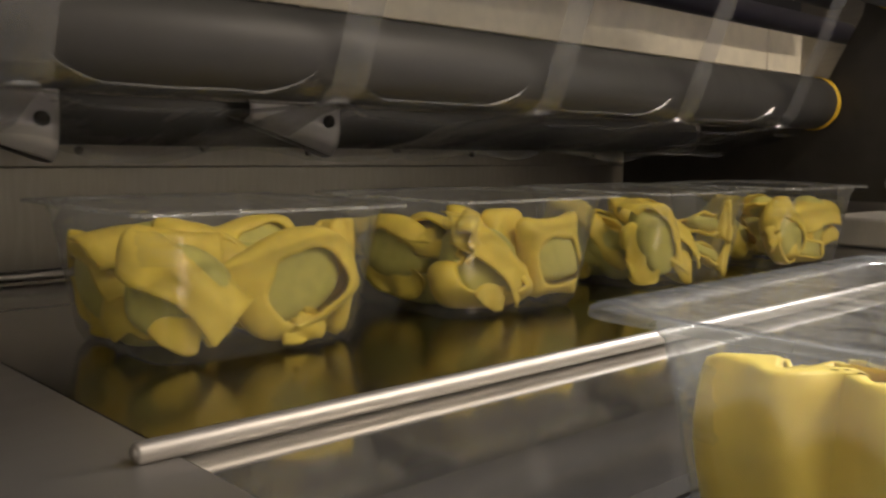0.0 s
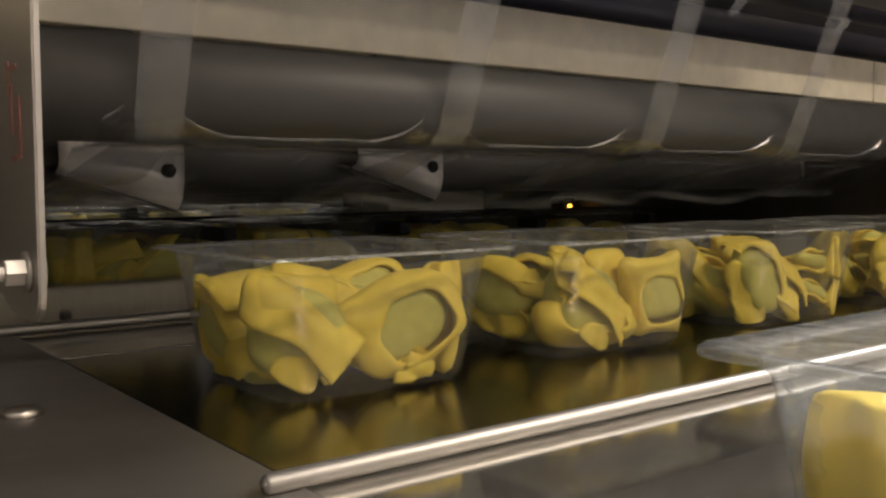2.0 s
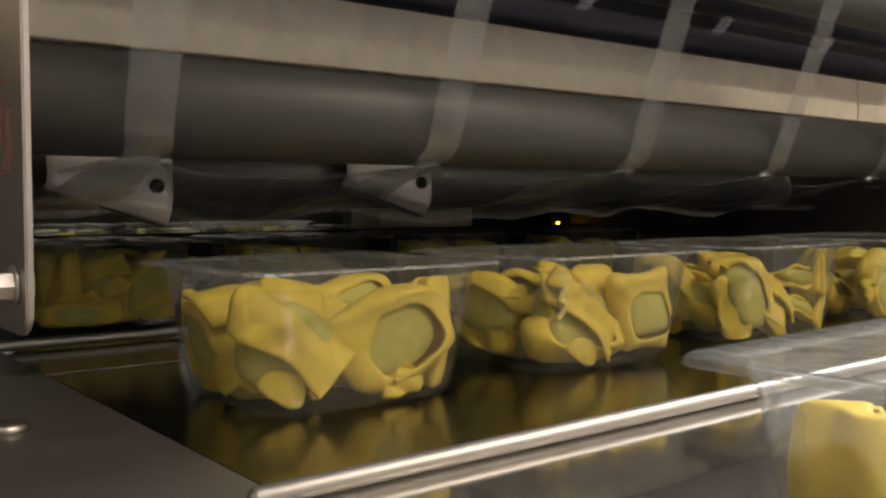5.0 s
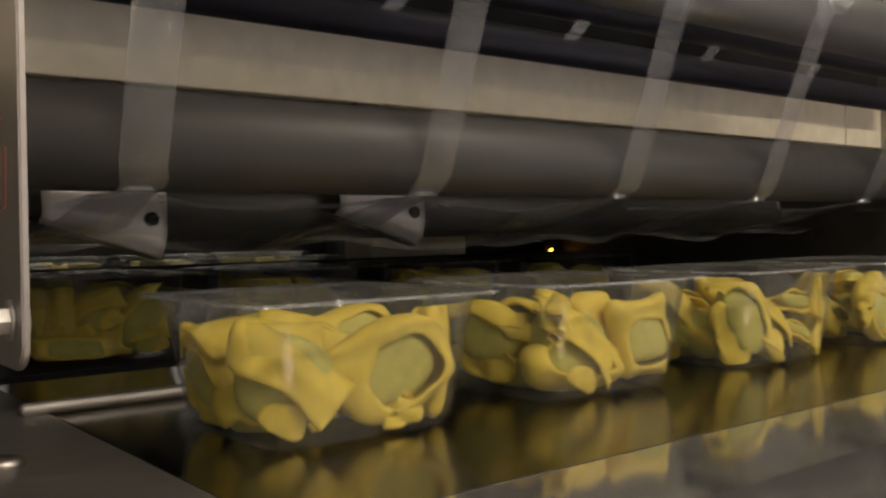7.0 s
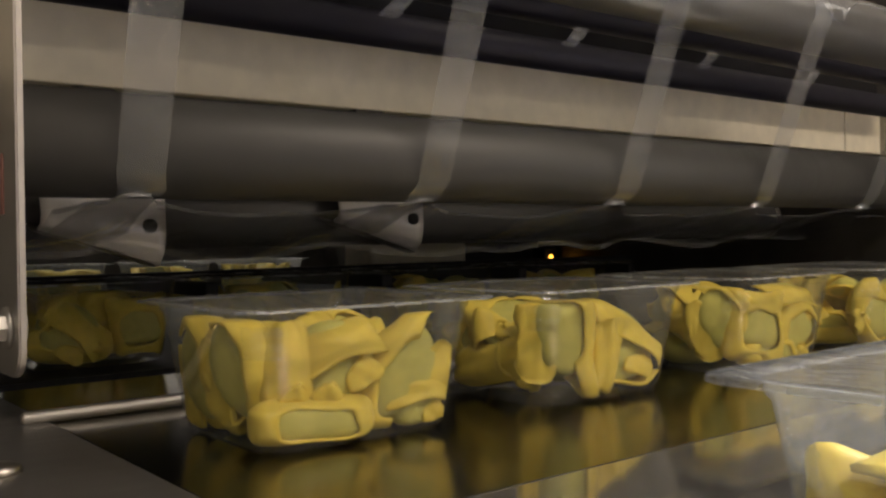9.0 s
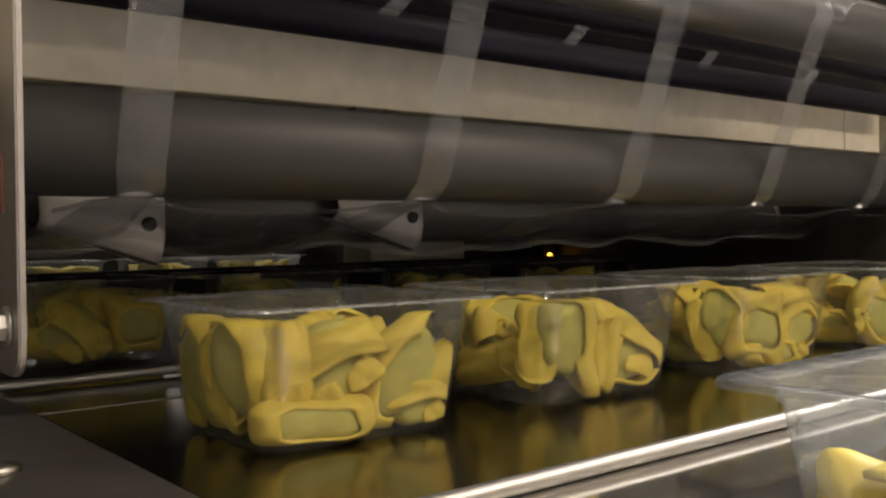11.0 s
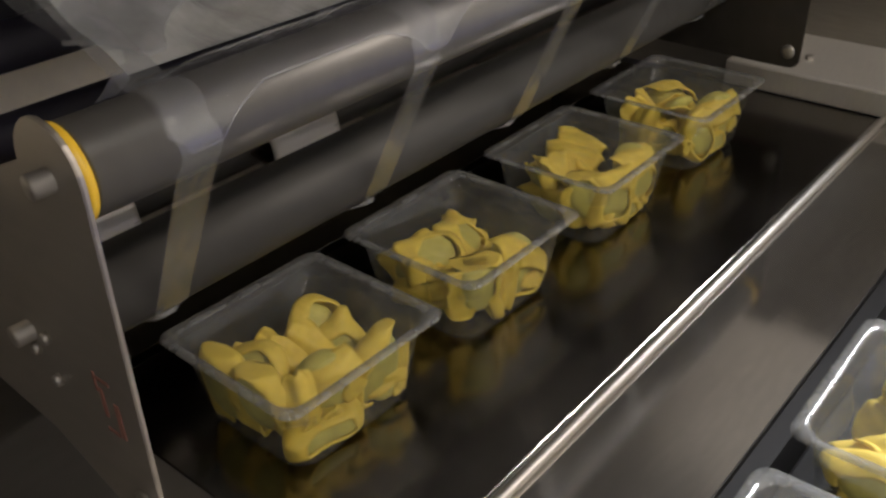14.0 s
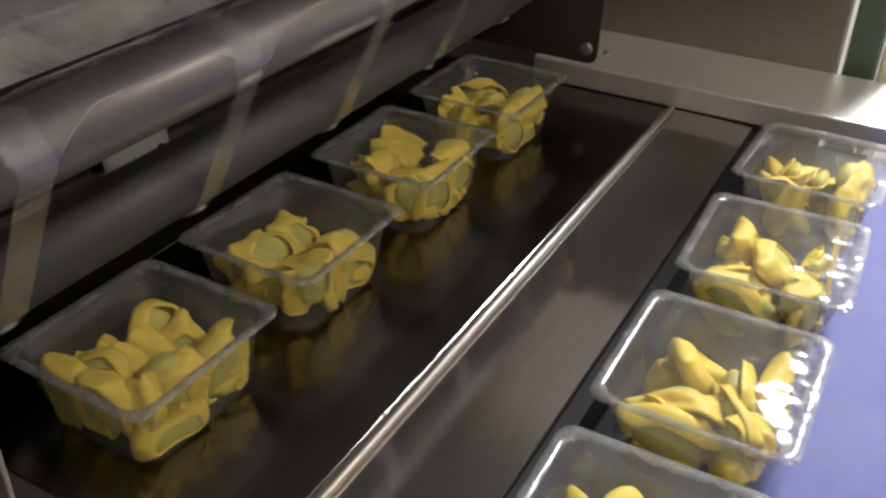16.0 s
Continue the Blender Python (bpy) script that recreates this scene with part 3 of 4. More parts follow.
def flap(bm, wide, high, taper, bulge, at=(0, 0, 0), lean=0.0, ruffle=0.0012, mat=0):
    """A loose, gently curved tongue of dough."""

    def f(u, v):
        x = wide * u * (1 - taper * (v + 1) / 2) * (1 - 0.42 * abs(v) ** 4)
        y = high * v * (1 + 0.14 * u)
        z = bulge * (1 - u * u) * (1 - 0.4 * v * v) + lean * (v + 1) + ruffle * math.sin(6 * u + 2.2 * v) * (0.4 + abs(v))
        return Vector((x, y, z)) + Vector(at)

    sheet(bm, f, 16, 14, 0.0021, mat)


def taco(bm, wide, high, deep, skew):
    """A sheet folded in two, its lips open to the front, with a little filling showing between."""

    def f(u, v):
        lip = abs(v)
        y = math.copysign(high * lip ** 0.7, v) * (0.75 + 0.25 * math.cos(2.4 * u)) + skew * u
        z = -deep + deep * 1.75 * lip ** 1.3 * (1 - 0.32 * u * u) - (0.004 if v > 0 else 0) * lip
        return Vector((wide * u * (1 - 0.22 * lip * (1 if v > 0 else 0.3)), y + 0.0014 * math.sin(5 * u + 3 * v) * lip, z))

    sheet(bm, f, 24, 16, 0.0022)
    pad(bm, wide * 0.78, high * 0.62, deep * 0.7, 0.8, (0, 0, -deep * 0.05))


def tortello_mesh(kind, seed):
    """A filled pasta pocket, folded in one of several ways; x is its width, y its height, z its front."""
    rnd = random.Random(seed)
    bm = bmesh.new()
    if kind == "disc":
        pad(bm, 0.0205, 0.0150, 0.0072, 0.86)
        collar(bm, 0.0212, 0.0158, 0.9, ((2.45, 0.34), (5.6, 0.10)), -2.0, 6.45, 2.2)
        flap(bm, 0.012, 0.006, 0.4, 0.002, (-0.006, -0.0180, 0.003), 0.001)
    elif kind == "leaf":
        pad(bm, 0.0255, 0.0160, 0.0068, 0.95)
        collar(bm, 0.0245, 0.0155, 0.95, ((0.35, 0.36), (2.9, 0.30)), 0.10, 3.6, 1.5, 0.0085)
        flap(bm, 0.020, 0.008, -0.2, 0.001, (0.003, -0.0165, -0.001), 0.002)
    elif kind == "pouch":
        pad(bm, 0.0238, 0.0092, 0.0098, 0.5)
        collar(bm, 0.0225, 0.0080, 0.6, (), 0.0, 6.2832, 1.57, 0.0098, -0.012)
        for side in (-1, 1):
            flap(bm, 0.0090, 0.0042, 0.7, 0.002, (side * 0.0074, 0.0118, 0.004), 0.0018, 0.0004)
    elif kind == "hood":
        pad(bm, 0.0185, 0.0150, 0.0075, 0.55)
        collar(bm, 0.0180, 0.0165, 0.75, ((0.85, 0.50), (2.3, 0.42), (4.1, 0.30), (5.3, 0.36)), 0.0, 6.2832, 1.4, 0.0082)
    elif kind == "wrap":
        pad(bm, 0.0250, 0.0235, 0.0125, 0.9)
        strap(bm, 0.0300, 0.0120, -0.0085, 0.0155, 0.0040, 0.0120)
        flap(bm, 0.0135, 0.0075, 0.35, 0.002, (0.0075, -0.0155, 0.0112), 0.0006, 0.0003)
    elif kind == "taco":
        taco(bm, 0.0270, 0.0095, 0.0125, -0.004)
    elif kind == "spike":
        taco(bm, 0.0215, 0.0080, 0.0095, 0.003)
        flap(bm, 0.0075, 0.0150, 0.85, 0.003, (0.016, 0.004, 0.004), 0.002)
    elif kind == "strip":
        flap(bm, 0.0135, 0.0270, 0.15, 0.0075, (0, 0, 0.001), 0.0, 0.0016)
        flap(bm, 0.0105, 0.0200, 0.3, 0.0040, (0.003, -0.004, -0.005), 0.0010)
        pad(bm, 0.0100, 0.0170, 0.0050, 0.9, (0, -0.003, -0.001))
    elif kind == "tent":
        pad(bm, 0.0190, 0.0200, 0.0075, 0.8)
        flap(bm, 0.0220, 0.0265, 0.34, 0.0085, (-0.006, 0.001, 0.005), 0.0, 0.0014)
        flap(bm, 0.0130, 0.0230, -0.3, 0.0050, (0.014, 0.0, 0.002), 0.0, 0.0018)
    bend, twist, off = rnd.uniform(-6, 6), rnd.uniform(-6, 6), Vector((seed * 3.7, seed * 1.3, 0))
    for v in bm.verts:
        c = v.co
        w = noise.noise_vector(c * 30 + off) * 0.0030 + noise.noise_vector(c * 95 + off) * 0.0006
        v.co = c + Vector((0, 0, bend * c.x * c.x + twist * c.x * c.y)) + w
    return mesh_of("tortello", bm, [DOUGH, FILLED])


TRAY_MESH = tray_mesh()
RIDGE_MESH = ridge_mesh()
LID_MESHES = [lid_mesh(s) for s in range(4)]
FOLDS = ("disc", "leaf", "pouch", "hood", "wrap", "taco", "spike", "strip", "tent")
PASTA = {k: [tortello_mesh(k, 10 * i + s) for s in range(3)] for i, k in enumerate(FOLDS)}

# the pieces that lie against a tray's walls: fold, x, y, z, turns about x, y, z, size
FRONT = {
    "wrap_and_disc": [("wrap", 0.030, 0.042, 0.028, 84, 18, -44, 0.92), ("disc", 0.090, 0.020, 0.028, 86, -24, -12, 1.16), ("strip", 0.121, 0.038, 0.032, 86, 6, -28, 1.02), ("leaf", 0.025, 0.094, 0.020, 86, 40, -82, 0.85),
                      ("disc", 0.066, 0.074, 0.044, 56, 20, -20, 0.95), ("disc", 0.098, 0.078, 0.040, 48, -14, -6, 0.95)],
    "layers": [("pouch", 0.042, 0.036, 0.011, 56, 4, -12, 1.12), ("wrap", 0.050, 0.036, 0.029, 84, 22, -16, 0.95), ("strip", 0.048, 0.044, 0.050, 30, 70, -20, 1.0), ("hood", 0.104, 0.028, 0.031, 84, -6, -8, 1.0),
               ("tent", 0.082, 0.052, 0.044, 66, 84, -6, 1.0), ("leaf", 0.024, 0.080, 0.034, 80, 10, -80, 1.0)],
    "spiky": [("leaf", 0.040, 0.032, 0.028, 84, 62, -24, 1.05), ("wrap", 0.060, 0.037, 0.040, 66, 24, -14, 0.92), ("spike", 0.106, 0.034, 0.041, 78, 10, -10, 1.0), ("spike", 0.104, 0.030, 0.016, 70, 24, -8, 1.0),
              ("disc", 0.078, 0.064, 0.046, 40, 0, 10, 1.0), ("leaf", 0.024, 0.084, 0.030, 84, 40, -80, 1.0)],
    "rolled": [("disc", 0.046, 0.030, 0.036, 82, 60, -20, 1.05), ("wrap", 0.098, 0.034, 0.034, 82, -20, -8, 0.95), ("pouch", 0.070, 0.028, 0.012, 74, 0, -10, 1.0), ("strip", 0.024, 0.080, 0.032, 84, 20, -80, 1.0),
               ("taco", 0.070, 0.062, 0.048, 50, 10, 0, 1.0)],
    "pouch_below": [("pouch", 0.047, 0.029, 0.0125, 84, 1, -6, 1.04), ("wrap", 0.106, 0.032, 0.016, 84, -24, -10, 0.62), ("leaf", 0.026, 0.058, 0.030, 86, 72, -68, 0.98), ("strip", 0.040, 0.040, 0.038, 82, -4, -30, 1.05),
                    ("wrap", 0.066, 0.042, 0.042, 78, -40, -18, 0.86), ("leaf", 0.106, 0.031, 0.043, 82, -56, -14, 1.0), ("leaf", 0.024, 0.094, 0.030, 84, 60, -84, 1.0), ("tent", 0.068, 0.074, 0.043, 52, -30, -16, 0.95)],
    "upright_leaf": [("leaf", 0.043, 0.030, 0.034, 86, 80, -20, 1.15), ("strip", 0.074, 0.026, 0.020, 84, 14, -20, 0.78), ("wrap", 0.096, 0.036, 0.043, 70, 16, -8, 0.95), ("taco", 0.096, 0.030, 0.014, 74, -10, -6, 1.0),
                     ("strip", 0.024, 0.070, 0.022, 82, 80, -80, 1.0), ("disc", 0.046, 0.078, 0.044, 32, 0, -20, 1.0), ("hood", 0.086, 0.080, 0.044, 34, 10, 20, 1.0)],
    "square_disc": [("hood", 0.056, 0.029, 0.036, 84, 8, -16, 1.15), ("wrap", 0.106, 0.038, 0.045, 72, -10, -6, 0.78), ("disc", 0.106, 0.028, 0.025, 80, -24, -6, 0.92), ("leaf", 0.030, 0.040, 0.022, 84, 70, -40, 1.0),
                    ("pouch", 0.070, 0.030, 0.011, 80, 0, -6, 0.95), ("tent", 0.050, 0.080, 0.042, 40, 40, -30, 1.0)],
    "side_sheets": [("strip", 0.024, 0.104, 0.033, 86, 6, -84, 1.22), ("leaf", 0.028, 0.040, 0.034, 86, 80, -78, 1.15), ("tent", 0.030, 0.074, 0.034, 85, -4, -90, 1.15), ("wrap", 0.074, 0.034, 0.036, 80, 0, -10, 1.0),
                    ("disc", 0.108, 0.030, 0.030, 80, 0, 0, 1.0)],
}


def pasta_tray(label, seed, front, group, lid=True):
    rnd = random.Random(seed)
    root = empty("pasta_tray", label, "food tray", group)
    shell = new("tray_shell", TRAY_MESH)
    shell.parent = root
    tagged(shell, "clear plastic tray with a flat rim")
    for cx, cy, a0 in ((W - 0.0265, D - 0.0265, 0), (0.0265, D - 0.0265, 90), (0.0265, 0.0265, 180), (W - 0.0265, 0.0265, 270)):
        ridge = new("corner_ridge", RIDGE_MESH)
        ridge.parent = root
        ridge.matrix_basis = pose(cx, cy, 0, 0, 0, a0)
    if lid:
        film = new("lid_film", LID_MESHES[seed % 4])
        film.parent = root
        tagged(film, "clear sealed lid film")
    rows = list(FRONT[front])
    folds = ("disc", "leaf", "hood", "wrap", "tent", "taco")
    for gx, gy, gz in ((0.044, 0.072, 0.015), (0.100, 0.072, 0.015), (0.048, 0.098, 0.016), (0.096, 0.098, 0.016), (0.044, 0.086, 0.036), (0.098, 0.088, 0.036)):
        rows.append((rnd.choice(folds), gx + rnd.uniform(-0.005, 0.005), gy + rnd.uniform(-0.004, 0.004), gz + rnd.uniform(-0.002, 0.003), rnd.uniform(5, 60), rnd.uniform(-35, 35), rnd.uniform(-60, 60), 0.98))
    for n, (fold, x, y, z, rx, ry, rz, s) in enumerate(rows):
        ob = new("tortello", pressed(PASTA[fold][(n + seed) % 3], pose(x, y, z, rx, ry, rz) @ Matrix.Diagonal((s, s, s, 1))))
        ob.parent = root
    return root


def knee(p, lo, hi, k):
    """p, bent softly so that it stays between lo and hi."""
    if p < lo + k:
        return lo + k + k * math.tanh((p - lo - k) / k)
    if p > hi - k:
        return hi - k + k * math.tanh((p - hi + k) / k)
    return p


def pressed(me, m):
    """A copy of a pasta piece, pressed against the tray's walls, bottom and lid where it meets them."""
    bm = bmesh.new()
    bm.from_mesh(me)
    bm.transform(m)
    # first move it in, so that little of it is pressed flat
    low = [min(v.co[i] for v in bm.verts) for i in range(3)]
    top = [max(v.co[i] for v in bm.verts) for i in range(3)]
    wall = 0.0178 - 0.0080 * min(1, max(0, (low[2] + top[2]) / 2 / H))
    move = Vector((0, 0, 0))
    for i, (a, b) in enumerate(((wall, W - wall), (wall, D - wall), (0.001, 0.0605))):
        give = 0.0012
        if top[i] > b + give:
            move[i] = b + give - top[i]
        if low[i] + move[i] < a - give:
            move[i] = a - give - low[i]
    for v in bm.verts:
        c = v.co + move
        z = knee(c.z, 0.0018, 0.0585, 0.004)
        ins = 0.0178 - 0.0080 * z / H
        x, y = knee(c.x, ins, W - ins, 0.002), knee(c.y, ins, D - ins, 0.002)
        # the rounded corners of the tray
        r = 0.016
        qx, qy = max(ins + r - x, 0, x - (W - ins - r)), max(ins + r - y, 0, y - (D - ins - r))
        q = math.hypot(qx, qy)
        if qx > 0 and qy > 0 and q > r:
            x += (1 if x < W / 2 else -1) * qx * (1 - r / q)
            y += (1 if y < D / 2 else -1) * qy * (1 - r / q)
        v.co = (x, y, z)
    return mesh_of("tortello", bm, [DOUGH, FILLED])


PX = (0.0, 0.1685, 0.344, 0.521)
KINDS_A = ("wrap_and_disc", "layers", "spiky", "rolled")
KINDS_B = ("pouch_below", "upright_leaf", "square_disc", "rolled")
KINDS_C = ("side_sheets", "upright_leaf", "layers", "rolled")


def build_trays():
    text = "clear sealed plastic tray of yellow filled pasta on "
    a = [pasta_tray(text + "the steel bed", 10 + i, KINDS_A[i], "trays leaving the tool") for i in range(4)]
    b = [pasta_tray(text + "the steel bed", 20 + i, KINDS_B[i], "trays sealed next") for i in range(4)]
    c = [pasta_tray(text + "the blue belt", 30 + i, KINDS_C[i], "trays on the belt") for i in range(4)]
    e = [pasta_tray("unsealed plastic tray of pasta inside the dark sealing tool", 50 + i, KINDS_A[(i + 1) % 4], "trays entering the tool", False) for i in range(4)]
    d = [pasta_tray("open plastic tray of pasta waiting in the dark infeed", 40 + i, KINDS_B[3 - i], "trays waiting", False) for i in range(4)]
    for i, o in enumerate(d):
        o.matrix_basis = pose(PX[i] + 0.02, 1.12, 0.0)
    return a, b, c, e


# ---- waste film ----
def film_path():
    """Way of the film in the yz plane: from the tool, under the lower roller, over the upper roller, to the rear."""
    pts = [(0.33, 0.104), (0.27, 0.097), (0.21, 0.095), (0.16, 0.102), (0.125, 0.110)]
    nx, nz = -0.843, -0.538
    a1 = math.atan2(nz, nx) + 2 * math.pi
    y, z, r = L[0], L[1], L[2] + 0.0009
    a0 = math.radians(275)
    for k in range(8):
        a = a0 + (a1 - a0) * k / 7
        pts.append((y + r * math.cos(a), z + r * math.sin(a)))
    y, z, r = U[0], U[1], U[2] + 0.0009
    b0, b1 = a1, math.radians(70)
    for k in range(15):
        a = b0 + (b1 - b0) * k / 14
        pts.append((y + r * math.cos(a), z + r * math.sin(a)))
    pts += [(0.10, 0.305), (0.18, 0.353)]
    return pts


def build_film():
    path = film_path()
    cut = len(path) - 17
    for i in range(5):
        film = empty("film_strip", "clear strip of waste lid film over the rollers", "film strip", "waste film strips")
        xb, xt, w = -0.0135 + 0.1668 * i, -0.0255 + 0.1575 * i, 0.0115
        for name, first, last in (("hanging_length", 0, cut), ("roller_wrap", cut, len(path) - 1)):
            bm = bmesh.new()
            prev = None
            for k in range(first, last + 1):
                y, z = path[k]
                f = min(1, max(0, (z - 0.125) / 0.11))
                x = xb + (xt - xb) * f
                ww = w * (1 + 0.9 * max(0, (0.122 - z) / 0.02)) if y > 0.09 else w
                sway = 0.0014 * math.sin(k * 0.9 + i * 2)
                wob = 0.003 * math.sin(y * 60 + i * 1.7) if y > 0.13 and z < 0.12 else 0
                row = [bm.verts.new((x + ww * s + sway, y, z + wob + 0.0004 * s)) for s in (-1, -0.4, 0.4, 1)]
                if prev:
                    for j in range(3):
                        bm.faces.new((prev[j], prev[j + 1], row[j + 1], row[j]))
                prev = row
            part(name, bm, FILM, film, smooth=True)
    # the cross web that hangs under the lower roller, with scalloped edges left by the cut lids
    bm = bmesh.new()
    nx_, ny_ = 240, 12
    grid = []
    for i in range(nx_ + 1):
        x = -0.045 + 0.80 * i / nx_
        s = ((x + 0.0135) / 0.1668) % 1.0
        c = min(s, 1 - s) * 0.1668
        sc = min(1, max(0, (c - 0.008) / 0.034)) ** 0.5
        y0 = 0.080 + 0.030 * sc
        y1 = 0.205 - 0.012 * math.sin(math.pi * s)
        row = []
        for j in range(ny_ + 1):
            v = j / ny_
            y = y0 + (y1 - y0) * v
            if y < L[0] + 0.004:
                z = L[1] - math.sqrt(max(0, (L[2] + 0.0012) ** 2 - (y - L[0]) ** 2))
            else:
                z = 0.1158 - 0.22 * (y - 0.095)
            wav = min(1, max(0, (y - 0.095) / 0.05))
            z += wav * (0.013 * noise.noise(Vector((x * 14, y * 9, 3.0))) - 0.004 * math.sin(math.pi * s) ** 2)
            row.append(bm.verts.new((x, y, z)))
        grid.append(row)
    for i in range(nx_):
        for j in range(ny_):
            bm.faces.new((grid[i][j], grid[i + 1][j], grid[i + 1][j + 1], grid[i][j + 1]))
    front = [row[0].co.copy() for row in grid]
    rear = [row[-1].co.copy() for row in grid]
    web = empty("film_web", "wavy clear waste film hanging under the roller", "film web")
    part("sheet", bm, WEB, web, smooth=True)
    for line, dy, dz in ((front, -0.0012, -0.0022), (rear, 0.001, -0.004)):
        bm = bmesh.new()
        rows = [[bm.verts.new(c), bm.verts.new(c + Vector((0, dy, dz)))] for c in line]
        for p, q in zip(rows, rows[1:]):
            bm.faces.new((p[0], q[0], q[1], p[1]))
        part("curled_edge", bm, EDGE, web, smooth=True)
    # the cross web that travels up with the film
    bm = bmesh.new()
    nx_, ny_ = 200, 8
    grid = []
    for i in range(nx_ + 1):
        x = -0.04 + 0.70 * i / nx_
        s = ((x + 0.02) / 0.162) % 1.0
        c = min(s, 1 - s) * 0.162
        sc = min(1, max(0, (c - 0.010) / 0.03)) ** 0.5
        h = 0.036 - 0.020 * sc
        row = []
        for j in range(ny_ + 1):
            v = (j / ny_ - 0.5) * 2
            row.append(bm.verts.new((x, 0.0246 * (1 - math.cos(h * v / 0.0246)) + 0.0006 * noise.noise(Vector((x * 30, v * 2, 5))), 0.0246 * math.sin(h * v / 0.0246))))
        grid.append(row)
    for i in range(nx_):
        for j in range(ny_):
            bm.faces.new((grid[i][j], grid[i + 1][j], grid[i + 1][j + 1], grid[i][j + 1]))
    hems = [[row[0].co.copy() for row in grid], [row[-1].co.copy() for row in grid]]
    cross = empty("film_web", "clear cross web of waste film carried over the rollers", "film web")
    part("sheet", bm, WEB, cross, smooth=True)
    for line in hems:
        bm = bmesh.new()
        rows = [[bm.verts.new(c), bm.verts.new(c + Vector((0, -0.0012, 0.0006)))] for c in line]
        for p, q in zip(rows, rows[1:]):
            bm.faces.new((p[0], q[0], q[1], p[1]))
        part("curled_edge", bm, EDGE, cross, smooth=True)
    # slack film gathered behind the upper roller
    bm = bmesh.new()
    nx_, ny_ = 150, 18
    grid = []
    for i in range(nx_ + 1):
        x = -0.03 + 0.62 * i / nx_
        row = []
        for j in range(ny_ + 1):
            v = j / ny_
            y = 0.040 + 0.13 * v
            c = min(1, 4 * v)
            z = 0.2755 + 0.050 * v + c * (0.020 * noise.noise(Vector((x * 11, y * 14, 8.0))) + 0.008 * noise.noise(Vector((x * 38, y * 30, 2.0))))
            row.append(bm.verts.new((x, y + 0.008 * c * noise.noise(Vector((x * 16, y * 20, 4.0))), z)))
        grid.append(row)
    for i in range(nx_):
        for j in range(ny_):
            bm.faces.new((grid[i][j], grid[i + 1][j], grid[i + 1][j + 1], grid[i][j + 1]))
    hem = [row[-1].co.copy() for row in grid]
    edge = bmesh.new()
    rows = [[edge.verts.new(c), edge.verts.new(c + Vector((0, 0.004, 0.005))), edge.verts.new(c + Vector((0, 0.001, 0.008)))] for c in hem]
    for p, q in zip(rows, rows[1:]):
        for k in (0, 1):
            edge.faces.new((p[k], q[k], q[k + 1], p[k + 1]))
    slack = empty("slack_film", "crumpled whitish waste film behind the upper roller", "waste film")
    part("crumpled_sheet", bm, SLACK, slack, smooth=True)
    part("rolled_edge", edge, EDGE, slack, smooth=True)
    return cross, web, copy_thing(web, pose(0, 0.30, -0.004))


def build_rods():
    out = []
    for k in range(3):
        rod = empty("pusher_rod", "bright round steel pusher rod across the bed", "pusher rod", "pusher rods")
        part("rod", lathe([(-0.042, 0.0027), (-0.041, 0.0036), (0.7765, 0.0036), (0.7775, 0.0027)], "x", 28), ROD, rod, smooth=True)
        for x in (-0.0425, 0.7775):
            part("end_cap", lathe([(x, 0.0022), (x + 0.0015, 0.0024)], "x", 20), STEEL, rod, smooth=True)
        out.append(rod)
    return out


build_room()
build_lamps()
build_bed()
side_plate(-0.0855, 0.0028, True)
side_plate(0.750, 0.0028, False)
build_rollers()
build_beam()
build_fingers()
TOOL_FRONT = build_door()
build_right_side()
build_belt()
build_infeed()
RODS = build_rods()
ROW_A, ROW_B, ROW_C, ROW_E = build_trays()
CROSS_WEB, OLD_WEB, NEXT_WEB = build_film()


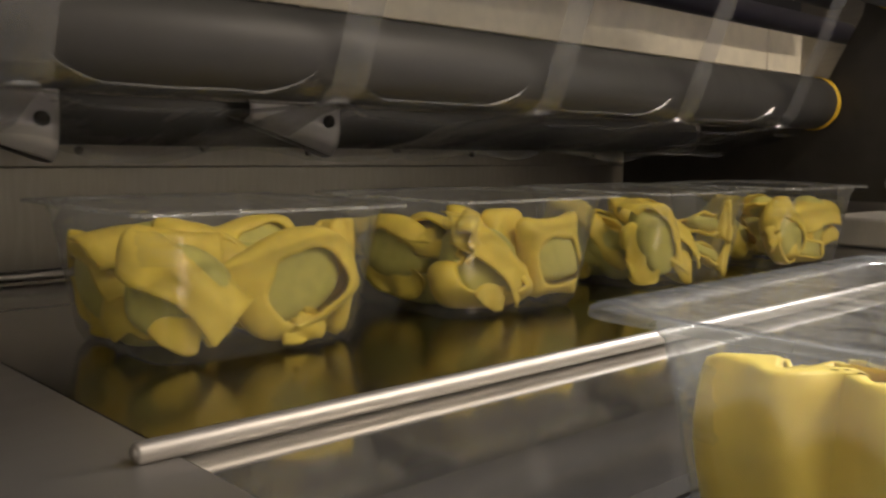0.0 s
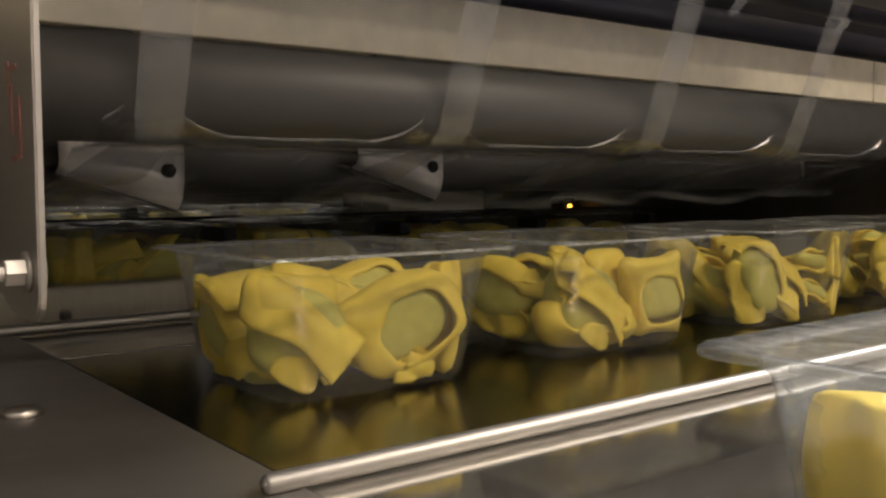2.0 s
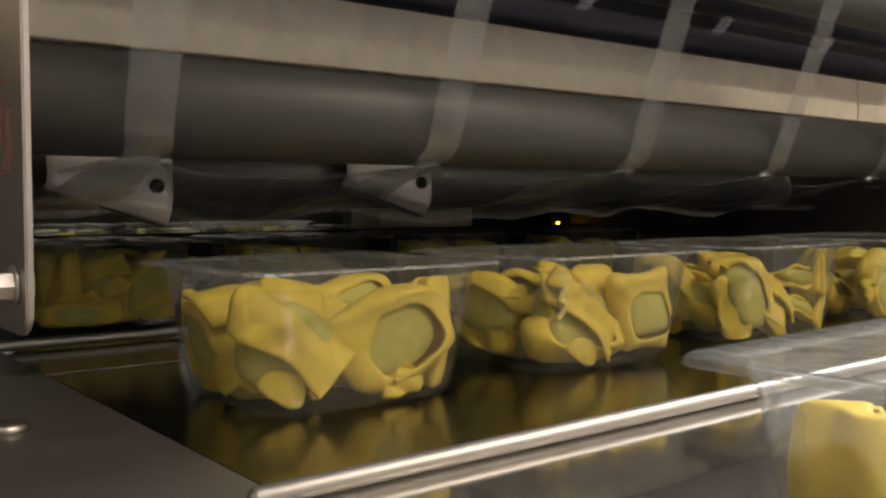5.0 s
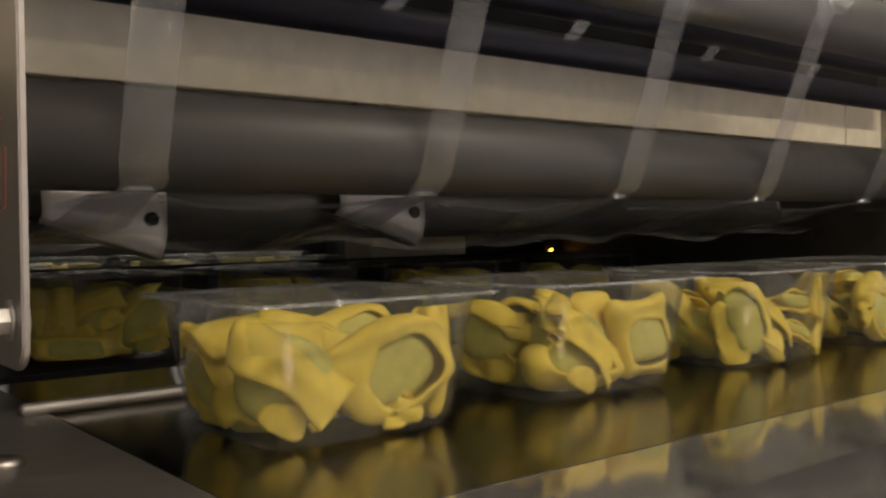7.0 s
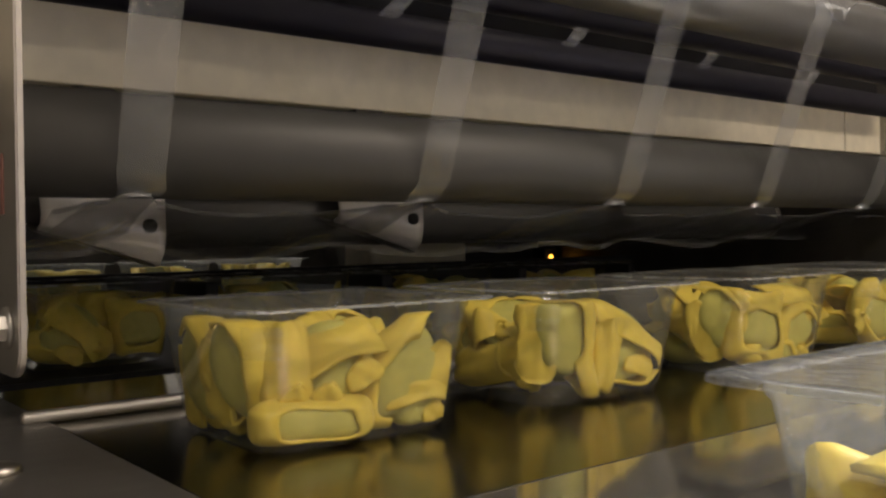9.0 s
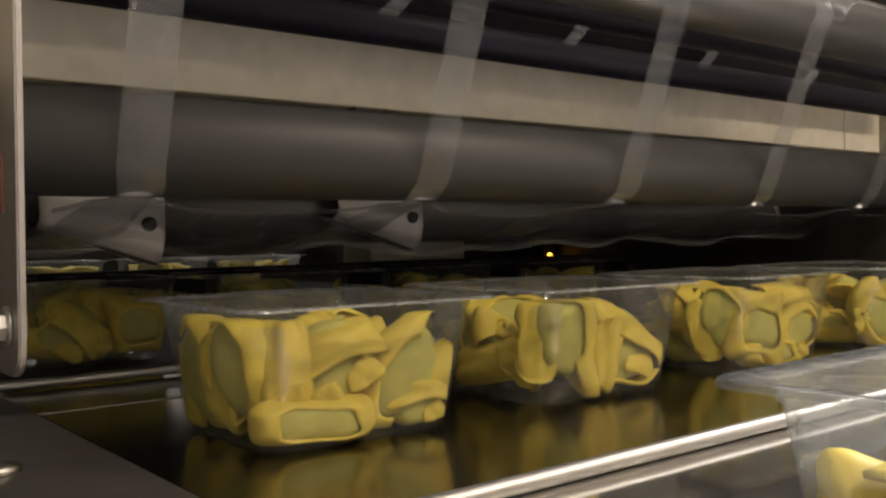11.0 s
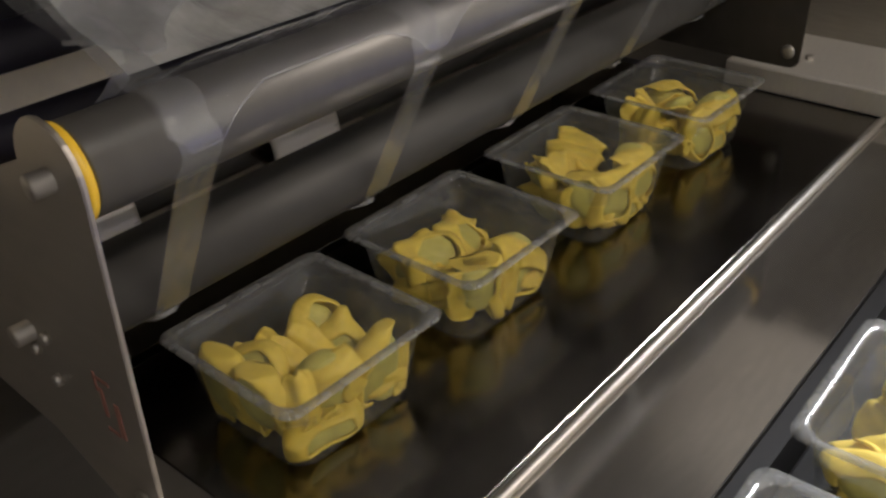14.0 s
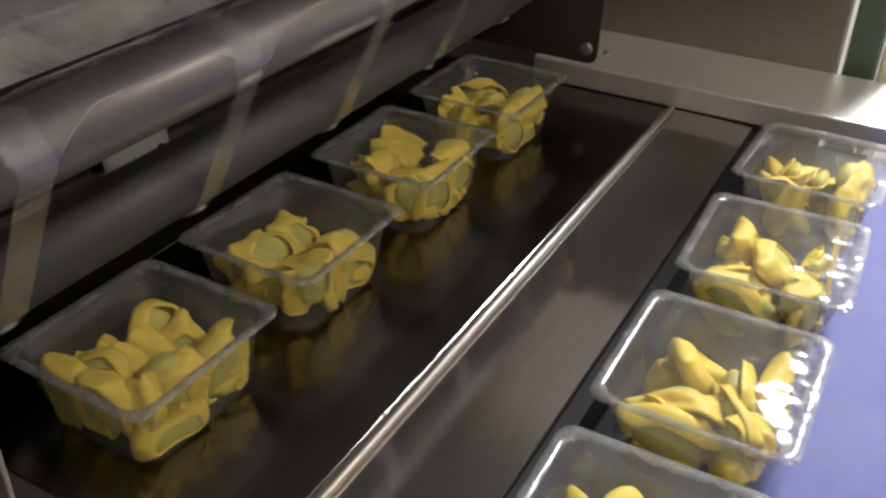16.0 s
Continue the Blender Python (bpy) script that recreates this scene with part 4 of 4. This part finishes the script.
# ---- what moves ----
def motions():
    # feed of the pusher chain in metres
    feed = [(0, 0), (6.4, 0), (6.6, 0.008), (6.7, 0.022), (6.8, 0.044), (6.9, 0.076), (7.0, 0.123), (7.1, 0.155), (7.2, 0.192), (7.3, 0.230), (7.5, 0.305), (7.7, 0.375), (7.9, 0.450), (8.0, 0.472), (8.15, 0.476),
            (8.6, 0.478), (8.75, 0.495), (8.9, 0.516), (9.0, 0.520), (9.3, 0.520), (9.9, 0.505), (10.6, 0.405), (10.8, 0.400), (16, 0.400)]
    for rod, y0 in zip(RODS, (-0.0816, 0.3085, 0.7)):
        rows = []
        for t, s in feed:
            y = y0 - s
            z = 0.0038
            if y < -0.215:
                z = 0.0038 - min(0.16, (-0.215 - y) * 4)
                y = -0.2095
            if y < -0.19:
                y = max(y, -0.2095)
            rows.append((t, pose(0, y, z)))
        walk(rod, rows)
    a_rows = [(0, 0, 0, 0), (6.95, 0, 0, 0), (7.0, -0.004, 0, 0), (7.1, -0.030, 0, 0), (7.2, -0.078, 0, 0), (7.3, -0.112, 0, 0), (7.4, -0.135, 0, 0), (7.5, -0.160, 0, 0), (7.6, -0.200, 0, 0), (7.7, -0.226, 0, 0), (7.8, -0.247, 0, 0),
              (7.9, -0.275, 0, 0), (8.0, -0.290, -0.001, 0), (8.2, -0.302, -0.003, -1.5), (8.3, -0.307, 0.0125, -18), (8.5, -0.316, 0.0169, -20.5), (8.7, -0.322, 0.0240, -24.5), (8.8, -0.326, 0.0198, -20),
              (8.9, -0.342, 0.0100, -8), (9.0, -0.347, -0.002, 0), (9.2, -0.349, -0.002, 0), (16, -0.349, -0.002, 0)]
    turns = (1.0, 0.5, 2.0, -1.5)
    for i, tray in enumerate(ROW_A):
        rows = []
        for t, dy, dz, rx in a_rows:
            k = min(1, max(0, (t - 8.0) / 1.0))
            rows.append((t, pose(PX[i] - 0.003, -0.002 + dy, dz) @ pose(W / 2, D / 2, 0, 0, 0, turns[i] * k) @ pose(-W / 2, -D / 2, 0) @ pose(0, 0, 0, rx)))
        walk(tray, rows)
    b_rows = [(0, 0.36), (7.15, 0.36), (7.3, 0.325), (7.5, 0.235), (7.6, 0.18), (7.7, 0.135), (7.8, 0.095), (7.9, 0.062), (8.0, 0.046), (8.2, 0.043), (8.6, 0.042), (8.8, 0.018), (9.0, 0.001), (9.2, 0.0), (16, 0.0)]
    yaws = (-0.8, -0.3, 0.5, 0.0)
    for i, tray in enumerate(ROW_B):
        walk(tray, [(t, pose(PX[i], dy, 0.0) @ pose(W / 2, D / 2, 0, 0, 0, yaws[i]) @ pose(-W / 2, -D / 2, 0)) for t, dy in b_rows])
    for i, tray in enumerate(ROW_E):
        walk(tray, [(t, pose(PX[i] - 0.002, dy, 0.0)) for t, dy in ((0, 0.73), (7.15, 0.73), (7.3, 0.695), (7.5, 0.605), (7.7, 0.505), (7.9, 0.432), (8.0, 0.416), (8.6, 0.412), (9.0, 0.371), (9.2, 0.37), (16, 0.37))])
    c_rows = [(0, 0), (6.55, 0), (6.65, -0.012), (6.7, -0.035), (6.8, -0.12), (6.9, -0.21), (7.2, -0.48), (7.6, -0.85), (8.0, -1.2), (16, -1.2)]
    for i, tray in enumerate(ROW_C):
        walk(tray, [(t, pose(PX[i] - 0.022, -0.357 + dy, -0.002, 0, 0, 1.5 if i == 0 else -1)) for t, dy in c_rows])
    drop = [(0, 0), (1.5, 0), (1.6, -0.004), (1.7, -0.016), (1.8, -0.036), (1.9, -0.060), (2.0, -0.084), (2.1, -0.106), (2.2, -0.122), (2.35, -0.130), (11.2, -0.130), (11.35, -0.114), (11.5, -0.086), (11.6, -0.064), (11.7, -0.042), (11.8, -0.022), (11.9, -0.006), (12.0, 0), (16, 0)]
    walk(TOOL_FRONT, [(t, pose(0, 0, z)) for t, z in drop])
    web = [(0, 0.093, 0.1150, 88), (2.0, 0.093, 0.1150, 88), (2.1, 0.0690, 0.1270, 34), (2.2, 0.060, 0.146, 32.5), (2.45, 0.038, 0.181, 32.5), (2.7, 0.0026, 0.2365, 32.5), (2.85, -0.001, 0.250, 0), (3.05, 0.006, 0.2685, -45), (3.2, 0.018, 0.2748, -72), (16, 0.018, 0.2748, -72)]
    walk(CROSS_WEB, [(t, pose(0, y, z, r)) for t, y, z, r in web])
    # the hanging web is drawn up after it, turned about its front edge; the next one follows from the tool
    drawn = [(0, 0.093, 0.116, 0), (1.98, 0.093, 0.116, 0), (2.1, 0.066, 0.134, -40), (2.2, 0.052, 0.158, -57), (2.45, 0.030, 0.194, -57.5), (2.7, 0.001, 0.241, -57.5), (2.82, 0.004, 0.266, -20), (2.95, 0.028, 0.2755, 28), (3.2, 0.052, 0.288, 33), (16, 0.052, 0.288, 33)]
    walk(OLD_WEB, [(t, pose(0, y, z, r) @ pose(0, -0.093, -0.116)) for t, y, z, r in drawn])
    walk(NEXT_WEB, [(t, pose(0, y, z)) for t, y, z in ((0, 0.30, -0.002), (2.5, 0.30, -0.002), (2.8, 0.17, -0.006), (3.1, 0.05, -0.006), (3.4, 0.008, -0.003), (4.2, 0.004, -0.001), (6.5, 0.0, 0.0), (16, 0.0, 0.0))])


motions()
